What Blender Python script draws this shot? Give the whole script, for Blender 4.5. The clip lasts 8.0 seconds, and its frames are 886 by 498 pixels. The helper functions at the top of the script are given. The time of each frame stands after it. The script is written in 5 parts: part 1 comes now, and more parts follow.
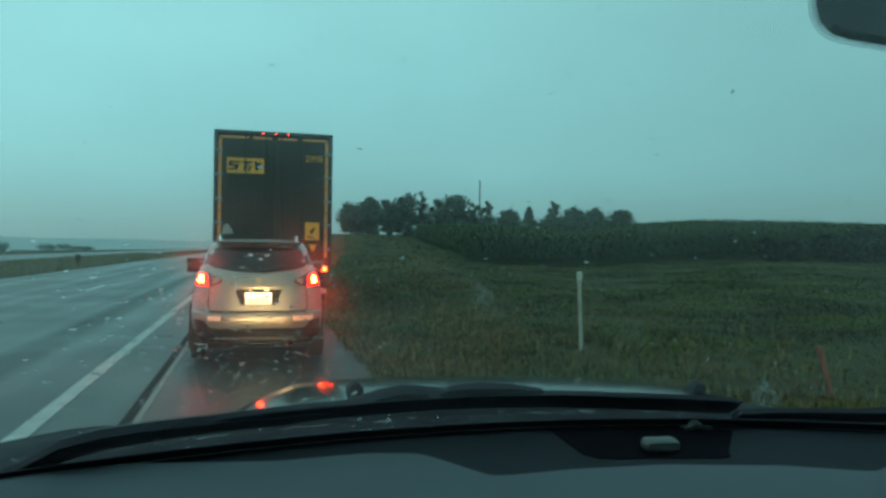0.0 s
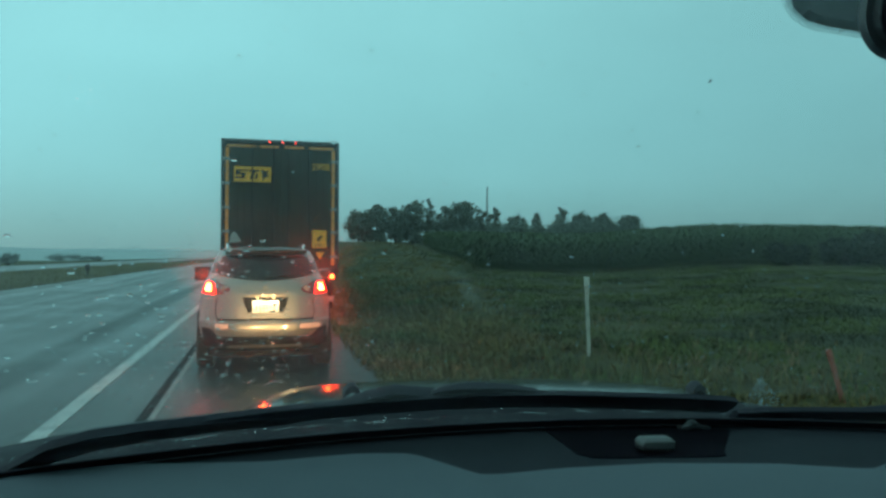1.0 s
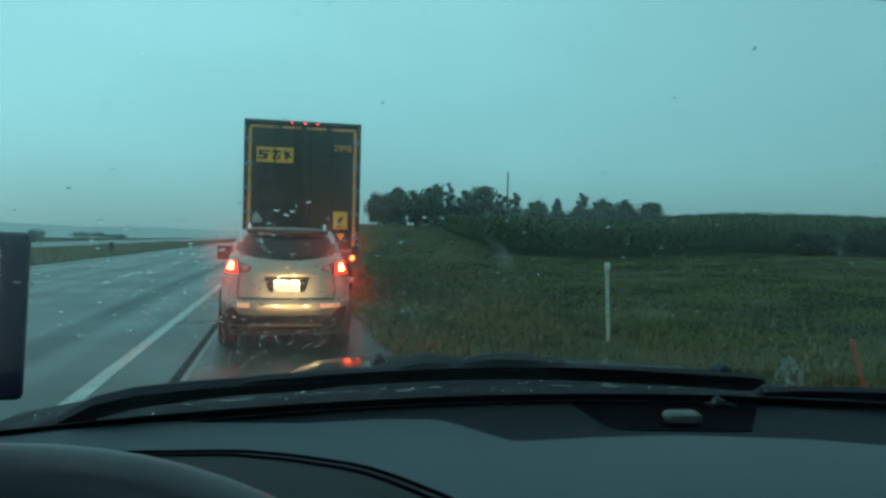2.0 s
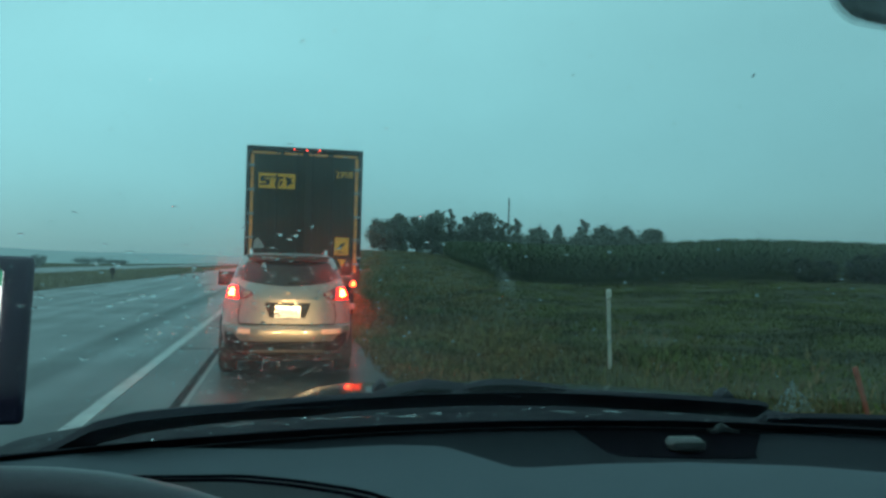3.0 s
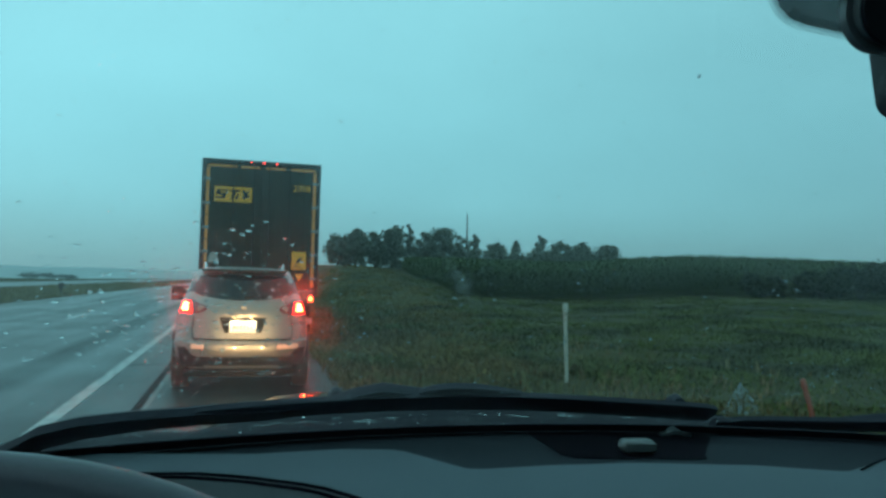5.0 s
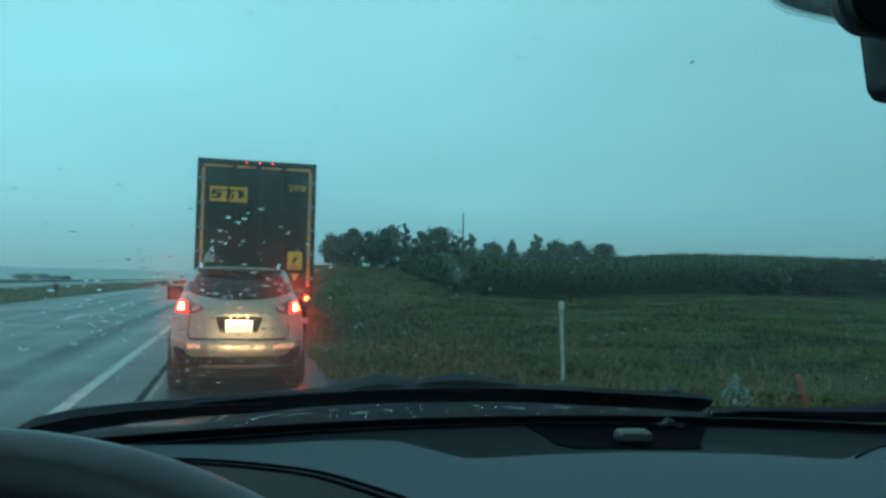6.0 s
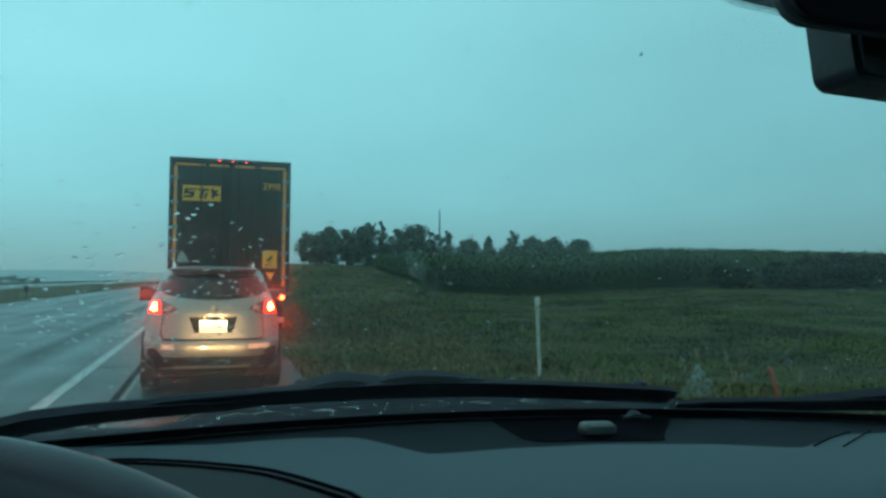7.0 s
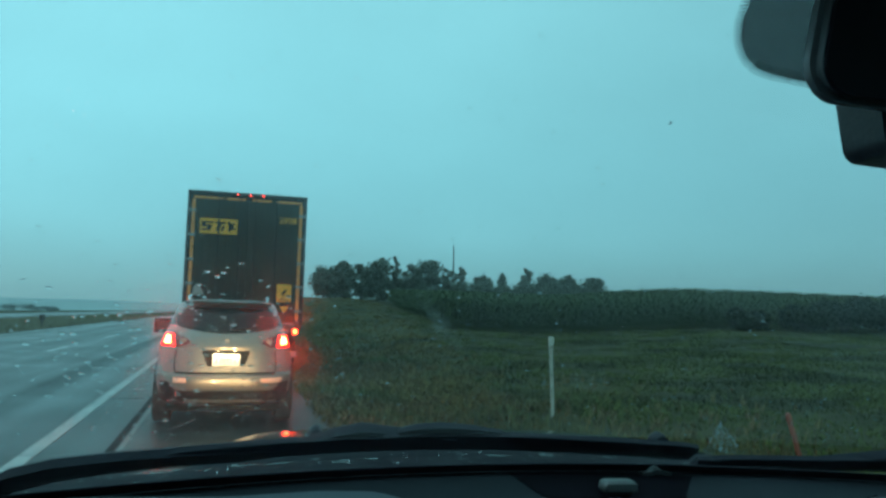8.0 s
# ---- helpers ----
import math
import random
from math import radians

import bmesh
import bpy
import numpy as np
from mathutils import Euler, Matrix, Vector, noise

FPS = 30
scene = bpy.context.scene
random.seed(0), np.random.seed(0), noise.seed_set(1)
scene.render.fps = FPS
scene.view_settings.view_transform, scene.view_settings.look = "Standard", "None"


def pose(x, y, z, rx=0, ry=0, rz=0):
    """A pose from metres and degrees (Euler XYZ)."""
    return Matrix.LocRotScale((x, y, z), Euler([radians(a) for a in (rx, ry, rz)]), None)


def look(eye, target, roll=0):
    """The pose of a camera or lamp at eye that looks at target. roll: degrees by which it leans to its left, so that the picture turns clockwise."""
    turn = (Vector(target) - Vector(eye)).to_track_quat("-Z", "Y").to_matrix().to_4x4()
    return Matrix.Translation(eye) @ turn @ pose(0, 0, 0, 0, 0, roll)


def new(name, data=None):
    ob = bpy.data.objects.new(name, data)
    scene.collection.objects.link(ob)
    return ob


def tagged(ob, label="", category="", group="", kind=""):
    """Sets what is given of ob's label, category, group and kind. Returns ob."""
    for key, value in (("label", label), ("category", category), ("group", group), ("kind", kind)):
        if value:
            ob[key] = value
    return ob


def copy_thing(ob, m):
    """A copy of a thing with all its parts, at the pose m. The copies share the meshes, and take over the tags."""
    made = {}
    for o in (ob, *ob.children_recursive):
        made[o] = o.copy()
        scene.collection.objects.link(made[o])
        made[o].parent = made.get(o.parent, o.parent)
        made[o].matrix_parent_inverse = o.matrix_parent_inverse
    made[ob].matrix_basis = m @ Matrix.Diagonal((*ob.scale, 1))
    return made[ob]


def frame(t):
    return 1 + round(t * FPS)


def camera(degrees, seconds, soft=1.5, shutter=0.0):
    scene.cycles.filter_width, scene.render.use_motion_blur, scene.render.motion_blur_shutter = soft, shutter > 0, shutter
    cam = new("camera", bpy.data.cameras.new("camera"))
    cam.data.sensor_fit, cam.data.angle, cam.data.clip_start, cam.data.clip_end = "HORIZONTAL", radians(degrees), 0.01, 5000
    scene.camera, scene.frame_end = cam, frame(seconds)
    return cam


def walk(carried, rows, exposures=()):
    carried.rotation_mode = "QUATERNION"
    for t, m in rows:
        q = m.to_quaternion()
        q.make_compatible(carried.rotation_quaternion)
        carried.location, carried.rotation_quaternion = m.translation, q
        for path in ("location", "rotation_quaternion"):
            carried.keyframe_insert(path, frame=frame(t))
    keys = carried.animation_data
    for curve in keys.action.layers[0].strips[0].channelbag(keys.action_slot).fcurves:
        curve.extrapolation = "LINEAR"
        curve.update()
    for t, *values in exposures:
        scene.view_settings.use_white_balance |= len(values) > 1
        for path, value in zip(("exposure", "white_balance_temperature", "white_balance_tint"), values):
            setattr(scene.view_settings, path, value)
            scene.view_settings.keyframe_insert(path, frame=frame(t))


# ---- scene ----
# ---------------------------------------------------------------- camera
ROWS = [
    (0, -0.0106, 0.0190, 1.5323, -14.382, 0.030, 0.810),
    (0.5, 0.0070, 0.0177, 1.5224, -14.203, 0.874, 0.774),
    (1, 0.0096, 0.0161, 1.5233, -13.763, 0.566, 0.300),
    (1.5, 0.0057, 0.0184, 1.5072, -13.179, -0.851, -0.050),
    (1.7, -0.0013, 0.0139, 1.5092, -12.946, -0.816, 0.676),
    (2.8, -0.0123, 0.0052, 1.5024, -11.793, 0.679, 1.558),
    (3, -0.0094, 0.0067, 1.5067, -12.139, 1.331, 1.398),
    (3.5, -0.0079, 0.0104, 1.4984, -12.660, 1.772, 0.945),
    (4, -0.0056, 0.0060, 1.4982, -14.076, 2.727, 0.893),
    (4.5, -0.0008, 0.0058, 1.4989, -14.584, 3.111, 1.019),
    (4.7, -0.0086, 0.0039, 1.4972, -15.079, 2.795, 1.541),
    (5.8, 0.0018, 0.0038, 1.4829, -16.044, 2.432, 0.894),
    (6, -0.0064, 0.0019, 1.4831, -15.647, 2.561, 1.196),
    (6.5, 0.0030, 0.0005, 1.4788, -16.358, 2.097, 0.852),
    (7, 0.0110, -0.0001, 1.4811, -17.452, 2.377, 0.495),
    (7.5, 0.0083, -0.0010, 1.4851, -17.358, 3.418, 0.720),
    (8, 0.0000, -0.0000, 1.5000, -16.331, 5.157, 1.600),
]


def eye_pose(x, y, z, yaw, pitch, roll):
    a, b = radians(yaw), radians(pitch)
    way = Vector((-math.sin(a) * math.cos(b), math.cos(a) * math.cos(b), math.sin(b)))
    return look((x, y, z), Vector((x, y, z)) + way, roll)


cam = camera(62.0, 8.0, soft=2.8)
# the picture drifts a little from warm to cool
walk(cam, [(t, eye_pose(*p)) for t, *p in ROWS], exposures=[
    (0.0, -0.03, 7150, 11.5), (1.5, 0.0, 6850, 10), (3.5, -0.04, 6800, 12.5), (4.5, 0.06, 6600, 12.5),
    (6.2, 0.06, 6350, 9.5), (7.0, 0.06, 6600, 10), (8.0, 0.04, 6350, 9.5)])

# ---------------------------------------------------------------- world and light
world = bpy.data.worlds.new("storm_sky")
scene.world = world
world.use_nodes = True
wn, wl = world.node_tree.nodes, world.node_tree.links
wn.clear()
w_out = wn.new("ShaderNodeOutputWorld")
w_add = wn.new("ShaderNodeAddShader")
w_sky_bg = wn.new("ShaderNodeBackground")
w_cloud_bg = wn.new("ShaderNodeBackground")
w_sky = wn.new("ShaderNodeTexSky")
w_sky.sky_type = "NISHITA"
w_sky.sun_disc = False
w_sky.sun_elevation = radians(38)
w_sky.sun_rotation = radians(-70)
w_sky_bg.inputs["Strength"].default_value = 0.012
wl.new(w_sky.outputs[0], w_sky_bg.inputs["Color"])
w_co = wn.new("ShaderNodeTexCoord")
w_sep = wn.new("ShaderNodeSeparateXYZ")
wl.new(w_co.outputs["Generated"], w_sep.inputs[0])
# cloud deck: dull near the horizon, brighter overhead and to the west of the road
w_ramp = wn.new("ShaderNodeValToRGB")
w_ramp.color_ramp.interpolation = "B_SPLINE"
for i, (p, c) in enumerate([
        (0.0, (0.127, 0.335, 0.375)), (0.035, (0.136, 0.385, 0.43)), (0.10, (0.179, 0.525, 0.58)),
        (0.25, (0.226, 0.64, 0.70)), (0.5, (0.282, 0.72, 0.78)), (1.0, (0.310, 0.72, 0.78))]):
    e = w_ramp.color_ramp.elements[i] if i < 2 else w_ramp.color_ramp.elements.new(p)
    e.position, e.color = p, (*c, 1)
wl.new(w_sep.outputs["Z"], w_ramp.inputs[0])
w_side = wn.new("ShaderNodeMapRange")
w_side.inputs["From Min"].default_value, w_side.inputs["From Max"].default_value = -0.35, 0.75
w_side.inputs["To Min"].default_value, w_side.inputs["To Max"].default_value = 1.17, 0.82
wl.new(w_sep.outputs["X"], w_side.inputs["Value"])
w_noise = wn.new("ShaderNodeTexNoise")
w_noise.inputs["Scale"].default_value, w_noise.inputs["Detail"].default_value = 2.2, 3.0
w_map = wn.new("ShaderNodeMapping")
w_map.inputs["Scale"].default_value = (1, 1, 2.5)
wl.new(w_co.outputs["Generated"], w_map.inputs[0])
wl.new(w_map.outputs[0], w_noise.inputs["Vector"])
w_cl = wn.new("ShaderNodeMapRange")
w_cl.inputs["From Min"].default_value, w_cl.inputs["From Max"].default_value = 0.3, 0.7
w_cl.inputs["To Min"].default_value, w_cl.inputs["To Max"].default_value = 0.93, 1.07
wl.new(w_noise.outputs["Fac"], w_cl.inputs["Value"])
w_mul = wn.new("ShaderNodeMath")
w_mul.operation = "MULTIPLY"
wl.new(w_side.outputs[0], w_mul.inputs[0])
wl.new(w_cl.outputs[0], w_mul.inputs[1])
wl.new(w_ramp.outputs[0], w_cloud_bg.inputs["Color"])
wl.new(w_mul.outputs[0], w_cloud_bg.inputs["Strength"])
wl.new(w_sky_bg.outputs[0], w_add.inputs[0])
wl.new(w_cloud_bg.outputs[0], w_add.inputs[1])
wl.new(w_add.outputs[0], w_out.inputs["Surface"])

sun = new("sun", bpy.data.lights.new("sun", "SUN"))
sun.data.energy, sun.data.angle, sun.data.color = 0.25, radians(60), (0.75, 0.95, 1.0)
sun.matrix_world = look((-30, 10, 40), (0, 20, 0))


# ---------------------------------------------------------------- materials
def mat(name, color, rough=0.6, metal=0.0, vary=0.12, scale=6.0, fine=60.0, bump=0.1, bump_dist=0.004,
        second=None, second_scale=1.5, second_cut=(0.45, 0.65), rough_vary=0.0, coat=0.0, random_vary=0.0, spec=0.5):
    """A surface with variation at two scales, an optional second colour in patches, and fine relief."""
    m = bpy.data.materials.new(name)
    m.use_nodes = True
    n, l = m.node_tree.nodes, m.node_tree.links
    p = n["Principled BSDF"]
    p.inputs["Metallic"].default_value = metal
    p.inputs["Roughness"].default_value = rough
    p.inputs["Specular IOR Level"].default_value = spec
    p.inputs["Coat Weight"].default_value = coat
    p.inputs["Coat Roughness"].default_value = 0.08
    co = n.new("ShaderNodeTexCoord")
    big, small = n.new("ShaderNodeTexNoise"), n.new("ShaderNodeTexNoise")
    big.inputs["Scale"].default_value, big.inputs["Detail"].default_value = scale, 4
    small.inputs["Scale"].default_value, small.inputs["Detail"].default_value = fine, 3
    l.new(co.outputs["Object"], big.inputs["Vector"])
    l.new(co.outputs["Object"], small.inputs["Vector"])
    base = n.new("ShaderNodeRGB")
    base.outputs[0].default_value = (*color, 1)
    last = base.outputs[0]
    if second:
        pat = n.new("ShaderNodeTexNoise")
        pat.inputs["Scale"].default_value, pat.inputs["Detail"].default_value = second_scale, 5
        l.new(co.outputs["Object"], pat.inputs["Vector"])
        cut = n.new("ShaderNodeMapRange")
        cut.inputs["From Min"].default_value, cut.inputs["From Max"].default_value = second_cut
        l.new(pat.outputs["Fac"], cut.inputs["Value"])
        mix = n.new("ShaderNodeMix")
        mix.data_type = "RGBA"
        l.new(cut.outputs[0], mix.inputs["Factor"])
        l.new(last, mix.inputs["A"])
        mix.inputs["B"].default_value = (*second, 1)
        last = mix.outputs["Result"]
    add = n.new("ShaderNodeMath")
    l.new(big.outputs["Fac"], add.inputs[0])
    l.new(small.outputs["Fac"], add.inputs[1])
    if random_vary:
        info = n.new("ShaderNodeNewGeometry")
        add2 = n.new("ShaderNodeMath")
        add2.operation = "MULTIPLY_ADD"
        l.new(info.outputs["Random Per Island"], add2.inputs[0])
        add2.inputs[1].default_value = random_vary / max(vary, 0.01)
        l.new(add.outputs[0], add2.inputs[2])
        add = add2
    val = n.new("ShaderNodeMapRange")
    val.inputs["From Min"].default_value, val.inputs["From Max"].default_value = 0.6, 1.4
    val.inputs["To Min"].default_value, val.inputs["To Max"].default_value = 1 - vary, 1 + vary
    val.clamp = False
    l.new(add.outputs[0], val.inputs["Value"])
    hsv = n.new("ShaderNodeHueSaturation")
    l.new(last, hsv.inputs["Color"])
    l.new(val.outputs[0], hsv.inputs["Value"])
    l.new(hsv.outputs[0], p.inputs["Base Color"])
    if rough_vary:
        rv = n.new("ShaderNodeMapRange")
        rv.inputs["From Min"].default_value, rv.inputs["From Max"].default_value = 0.3, 0.7
        rv.inputs["To Min"].default_value, rv.inputs["To Max"].default_value = max(0.03, rough - rough_vary), rough + rough_vary
        l.new(big.outputs["Fac"], rv.inputs["Value"])
        l.new(rv.outputs[0], p.inputs["Roughness"])
    if bump:
        b = n.new("ShaderNodeBump")
        b.inputs["Strength"].default_value, b.inputs["Distance"].default_value = bump, bump_dist
        l.new(small.outputs["Fac"], b.inputs["Height"])
        l.new(b.outputs[0], p.inputs["Normal"])
    return m


def glow(name, color, strength, base=None):
    """The lit face of a lamp or a screen."""
    m = bpy.data.materials.new(name)
    m.use_nodes = True
    p = m.node_tree.nodes["Principled BSDF"]
    p.inputs["Base Color"].default_value = (*(base or color), 1)
    p.inputs["Roughness"].default_value = 0.25
    p.inputs["Emission Color"].default_value = (*color, 1)
    p.inputs["Emission Strength"].default_value = strength
    return m


def pane(name, tint=(1, 1, 1), floor=0.02):
    """Clear thin glass: passes what is behind it, with mirror gloss growing to grazing angles."""
    m = bpy.data.materials.new(name)
    m.use_nodes = True
    n, l = m.node_tree.nodes, m.node_tree.links
    n.clear()
    out, mix = n.new("ShaderNodeOutputMaterial"), n.new("ShaderNodeMixShader")
    tr, gl, fr = n.new("ShaderNodeBsdfTransparent"), n.new("ShaderNodeBsdfGlossy"), n.new("ShaderNodeLayerWeight")
    tr.inputs["Color"].default_value = (*tint, 1)
    gl.inputs["Roughness"].default_value = 0.02
    power, gain = n.new("ShaderNodeMath"), n.new("ShaderNodeMath")
    power.operation, gain.operation = "POWER", "MULTIPLY_ADD"
    power.inputs[1].default_value = 5.0
    gain.inputs[1].default_value, gain.inputs[2].default_value = 0.9, floor
    l.new(fr.outputs["Facing"], power.inputs[0])
    l.new(power.outputs[0], gain.inputs[0])
    l.new(gain.outputs[0], mix.inputs[0])
    l.new(tr.outputs[0], mix.inputs[1])
    l.new(gl.outputs[0], mix.inputs[2])
    l.new(mix.outputs[0], out.inputs["Surface"])
    return m


def water(name, rough):
    m = bpy.data.materials.new(name)
    m.use_nodes = True
    p = m.node_tree.nodes["Principled BSDF"]
    p.inputs["Base Color"].default_value = (1, 1, 1, 1)
    p.inputs["Roughness"].default_value = rough
    p.inputs["IOR"].default_value = 1.33
    p.inputs["Transmission Weight"].default_value = 1.0
    return m


def dark_glass(name, color=(0.01, 0.012, 0.014), rough=0.06, spec=0.5):
    m = bpy.data.materials.new(name)
    m.use_nodes = True
    p = m.node_tree.nodes["Principled BSDF"]
    p.inputs["Base Color"].default_value = (*color, 1)
    p.inputs["Roughness"].default_value = rough
    p.inputs["IOR"].default_value = 1.5
    p.inputs["Specular IOR Level"].default_value = spec
    return m


def asphalt(name, color, track, tracks_and_reflections=()):
    """Wet asphalt: aggregate grain, long worn wheel tracks and painted dark reflections along the road, and a water
    film of uneven gloss.
    """
    m = bpy.data.materials.new(name)
    m.use_nodes = True
    n, l = m.node_tree.nodes, m.node_tree.links
    p = n["Principled BSDF"]
    co = n.new("ShaderNodeTexCoord")
    long = n.new("ShaderNodeMapping")
    long.inputs["Scale"].default_value = (1.0, 0.035, 1.0)
    l.new(co.outputs["Object"], long.inputs[0])
    streak, patch, grain = (n.new("ShaderNodeTexNoise") for _ in range(3))
    for t, s, d in ((streak, 1.1, 4), (patch, 0.35, 5), (grain, 90.0, 2)):
        t.inputs["Scale"].default_value, t.inputs["Detail"].default_value = s, d
    l.new(long.outputs[0], streak.inputs["Vector"])
    l.new(co.outputs["Object"], patch.inputs["Vector"])
    l.new(co.outputs["Object"], grain.inputs["Vector"])
    cut = n.new("ShaderNodeMapRange")
    cut.inputs["From Min"].default_value, cut.inputs["From Max"].default_value = 0.42, 0.62
    l.new(streak.outputs["Fac"], cut.inputs["Value"])
    mix = n.new("ShaderNodeMix")
    mix.data_type = "RGBA"
    mix.inputs["A"].default_value, mix.inputs["B"].default_value = (*color, 1), (*track, 1)
    worn = cut.outputs[0]
    sep = n.new("ShaderNodeSeparateXYZ")
    l.new(co.outputs["Object"], sep.inputs[0])
    wob = n.new("ShaderNodeMath")
    wob.operation = "MULTIPLY_ADD"
    wob.inputs[1].default_value = 0.5
    l.new(streak.outputs["Fac"], wob.inputs[0])
    l.new(sep.outputs["X"], wob.inputs[2])
    shine = None
    # worn tracks on the road; on the shoulder a painted reflection of the bank
    for at, half, weight in tracks_and_reflections:
        away = n.new("ShaderNodeMath")
        away.operation = "SUBTRACT"
        away.inputs[1].default_value = at + 0.25
        l.new(wob.outputs[0], away.inputs[0])
        dist = n.new("ShaderNodeMath")
        dist.operation = "ABSOLUTE"
        l.new(away.outputs[0], dist.inputs[0])
        band = n.new("ShaderNodeMapRange")
        band.interpolation_type = "SMOOTHSTEP"
        band.inputs["From Min"].default_value, band.inputs["From Max"].default_value = half * 0.35, half * 1.35
        band.inputs["To Min"].default_value, band.inputs["To Max"].default_value = weight, 0.0
        l.new(dist.outputs[0], band.inputs["Value"])
        big = n.new("ShaderNodeMath")
        big.operation = "MAXIMUM"
        if shine is None:
            big.inputs[0].default_value = 0.0
        else:
            l.new(shine, big.inputs[0])
        l.new(band.outputs[0], big.inputs[1])
        shine = big.outputs[0]
    if shine is not None:
        both = n.new("ShaderNodeMath")
        both.operation = "MAXIMUM"
        half_cut = n.new("ShaderNodeMath")
        half_cut.operation = "MULTIPLY"
        half_cut.inputs[1].default_value = 0.45
        l.new(worn, half_cut.inputs[0])
        l.new(half_cut.outputs[0], both.inputs[0])
        l.new(shine, both.inputs[1])
        worn = both.outputs[0]
        gloss = n.new("ShaderNodeMapRange")
        gloss.inputs["To Min"].default_value, gloss.inputs["To Max"].default_value = 0.55, 0.14
        l.new(shine, gloss.inputs["Value"])
        l.new(gloss.outputs[0], p.inputs["Specular IOR Level"])
    l.new(worn, mix.inputs["Factor"])
    add = n.new("ShaderNodeMath")
    l.new(patch.outputs["Fac"], add.inputs[0])
    l.new(grain.outputs["Fac"], add.inputs[1])
    val = n.new("ShaderNodeMapRange")
    val.inputs["From Min"].default_value, val.inputs["From Max"].default_value = 0.6, 1.4
    val.inputs["To Min"].default_value, val.inputs["To Max"].default_value = 0.72, 1.28
    l.new(add.outputs[0], val.inputs["Value"])
    hsv = n.new("ShaderNodeHueSaturation")
    l.new(mix.outputs["Result"], hsv.inputs["Color"])
    l.new(val.outputs[0], hsv.inputs["Value"])
    l.new(hsv.outputs[0], p.inputs["Base Color"])
    film = n.new("ShaderNodeMath")
    l.new(patch.outputs["Fac"], film.inputs[0])
    l.new(streak.outputs["Fac"], film.inputs[1])
    rv = n.new("ShaderNodeMapRange")
    rv.inputs["From Min"].default_value, rv.inputs["From Max"].default_value = 0.7, 1.3
    rv.inputs["To Min"].default_value, rv.inputs["To Max"].default_value = 0.30, 0.52
    l.new(film.outputs[0], rv.inputs["Value"])
    l.new(rv.outputs[0], p.inputs["Roughness"])
    b = n.new("ShaderNodeBump")
    b.inputs["Strength"].default_value, b.inputs["Distance"].default_value = 0.35, 0.006
    l.new(grain.outputs["Fac"], b.inputs["Height"])
    l.new(b.outputs[0], p.inputs["Normal"])
    return m


M_ROAD = asphalt("wet_asphalt", (0.056, 0.058, 0.058), (0.012, 0.012, 0.012), ((-3.05, 0.34, 0.95), (-4.75, 0.30, 0.35), (-6.6, 0.35, 0.5), (-8.2, 0.3, 0.4)))
# band towards the grass: the bank's dark reflection painted into colour and gloss
M_SHOULDER = asphalt("wet_shoulder_asphalt", (0.040, 0.039, 0.036), (0.024, 0.021, 0.018), ((1.05, 0.75, 0.9),))
M_LINE = mat("worn_white_line_paint", (0.36, 0.36, 0.34), 0.4, vary=0.15, scale=3, fine=45, second=(0.12, 0.12, 0.12), second_scale=5, second_cut=(0.50, 0.72))
M_DASHLINE = mat("white_lane_dash_paint", (0.62, 0.62, 0.60), 0.4, vary=0.15, scale=3, fine=45)
M_SEAL = mat("bitumen_joint_sealant", (0.020, 0.020, 0.020), 0.8, vary=0.2, scale=2, fine=40, spec=0.1)
M_JOINT = mat("pale_joint_edge", (0.19, 0.19, 0.18), 0.5, vary=0.2, scale=2, fine=40)
M_SOIL = mat("grass_ground", (0.056, 0.052, 0.021), 0.95, vary=0.28, scale=0.35, fine=5, bump=0.6, bump_dist=0.05,
             second=(0.038, 0.039, 0.016), second_scale=0.42, second_cut=(0.47, 0.60), spec=0.1)
M_GRASS = mat("grass_blades", (0.071, 0.083, 0.022), 0.9, vary=0.38, scale=0.3, fine=1.4, bump=0, random_vary=0.18,
              second=(0.036, 0.042, 0.016), second_scale=0.42, second_cut=(0.47, 0.60), spec=0.08)
M_OLIVE = mat("olive_bank_grass", (0.118, 0.092, 0.032), 0.9, vary=0.32, scale=0.3, fine=1.4, bump=0, random_vary=0.2,
              second=(0.056, 0.043, 0.018), second_scale=0.42, second_cut=(0.45, 0.62), spec=0.06)
M_DRY = mat("dry_verge_grass", (0.112, 0.080, 0.038), 0.85, vary=0.35, scale=0.5, fine=5, bump=0, random_vary=0.4,
            second=(0.06, 0.08, 0.03), second_scale=0.4, spec=0.2)
M_MEDIAN = mat("pale_median_grass", (0.15, 0.130, 0.085), 0.9, vary=0.3, scale=0.3, fine=3, bump=0, random_vary=0.4, spec=0.1)
M_CORN = mat("corn_leaves", (0.040, 0.064, 0.025), 0.85, vary=0.18, scale=0.4, fine=4, bump=0, random_vary=0.08, spec=0.06)
M_CANOPY = mat("corn_canopy", (0.054, 0.072, 0.028), 0.9, vary=0.3, scale=0.06, fine=1.6, bump=0.9, bump_dist=0.3, spec=0.15)
# leaf colour lifted and greyed to carry some painted distance haze
M_LEAF = mat("tree_leaves", (0.064, 0.078, 0.060), 0.8, vary=0.3, scale=0.3, fine=4, bump=0, random_vary=0.5, spec=0.2)
M_SHRUB = mat("dark_shrub_leaves", (0.015, 0.021, 0.011), 0.85, vary=0.3, scale=0.4, fine=4, bump=0, random_vary=0.4, spec=0.08)
M_BARK = mat("tree_bark", (0.05, 0.042, 0.034), 0.9, vary=0.3, scale=3, fine=20, bump=0.5, bump_dist=0.02)
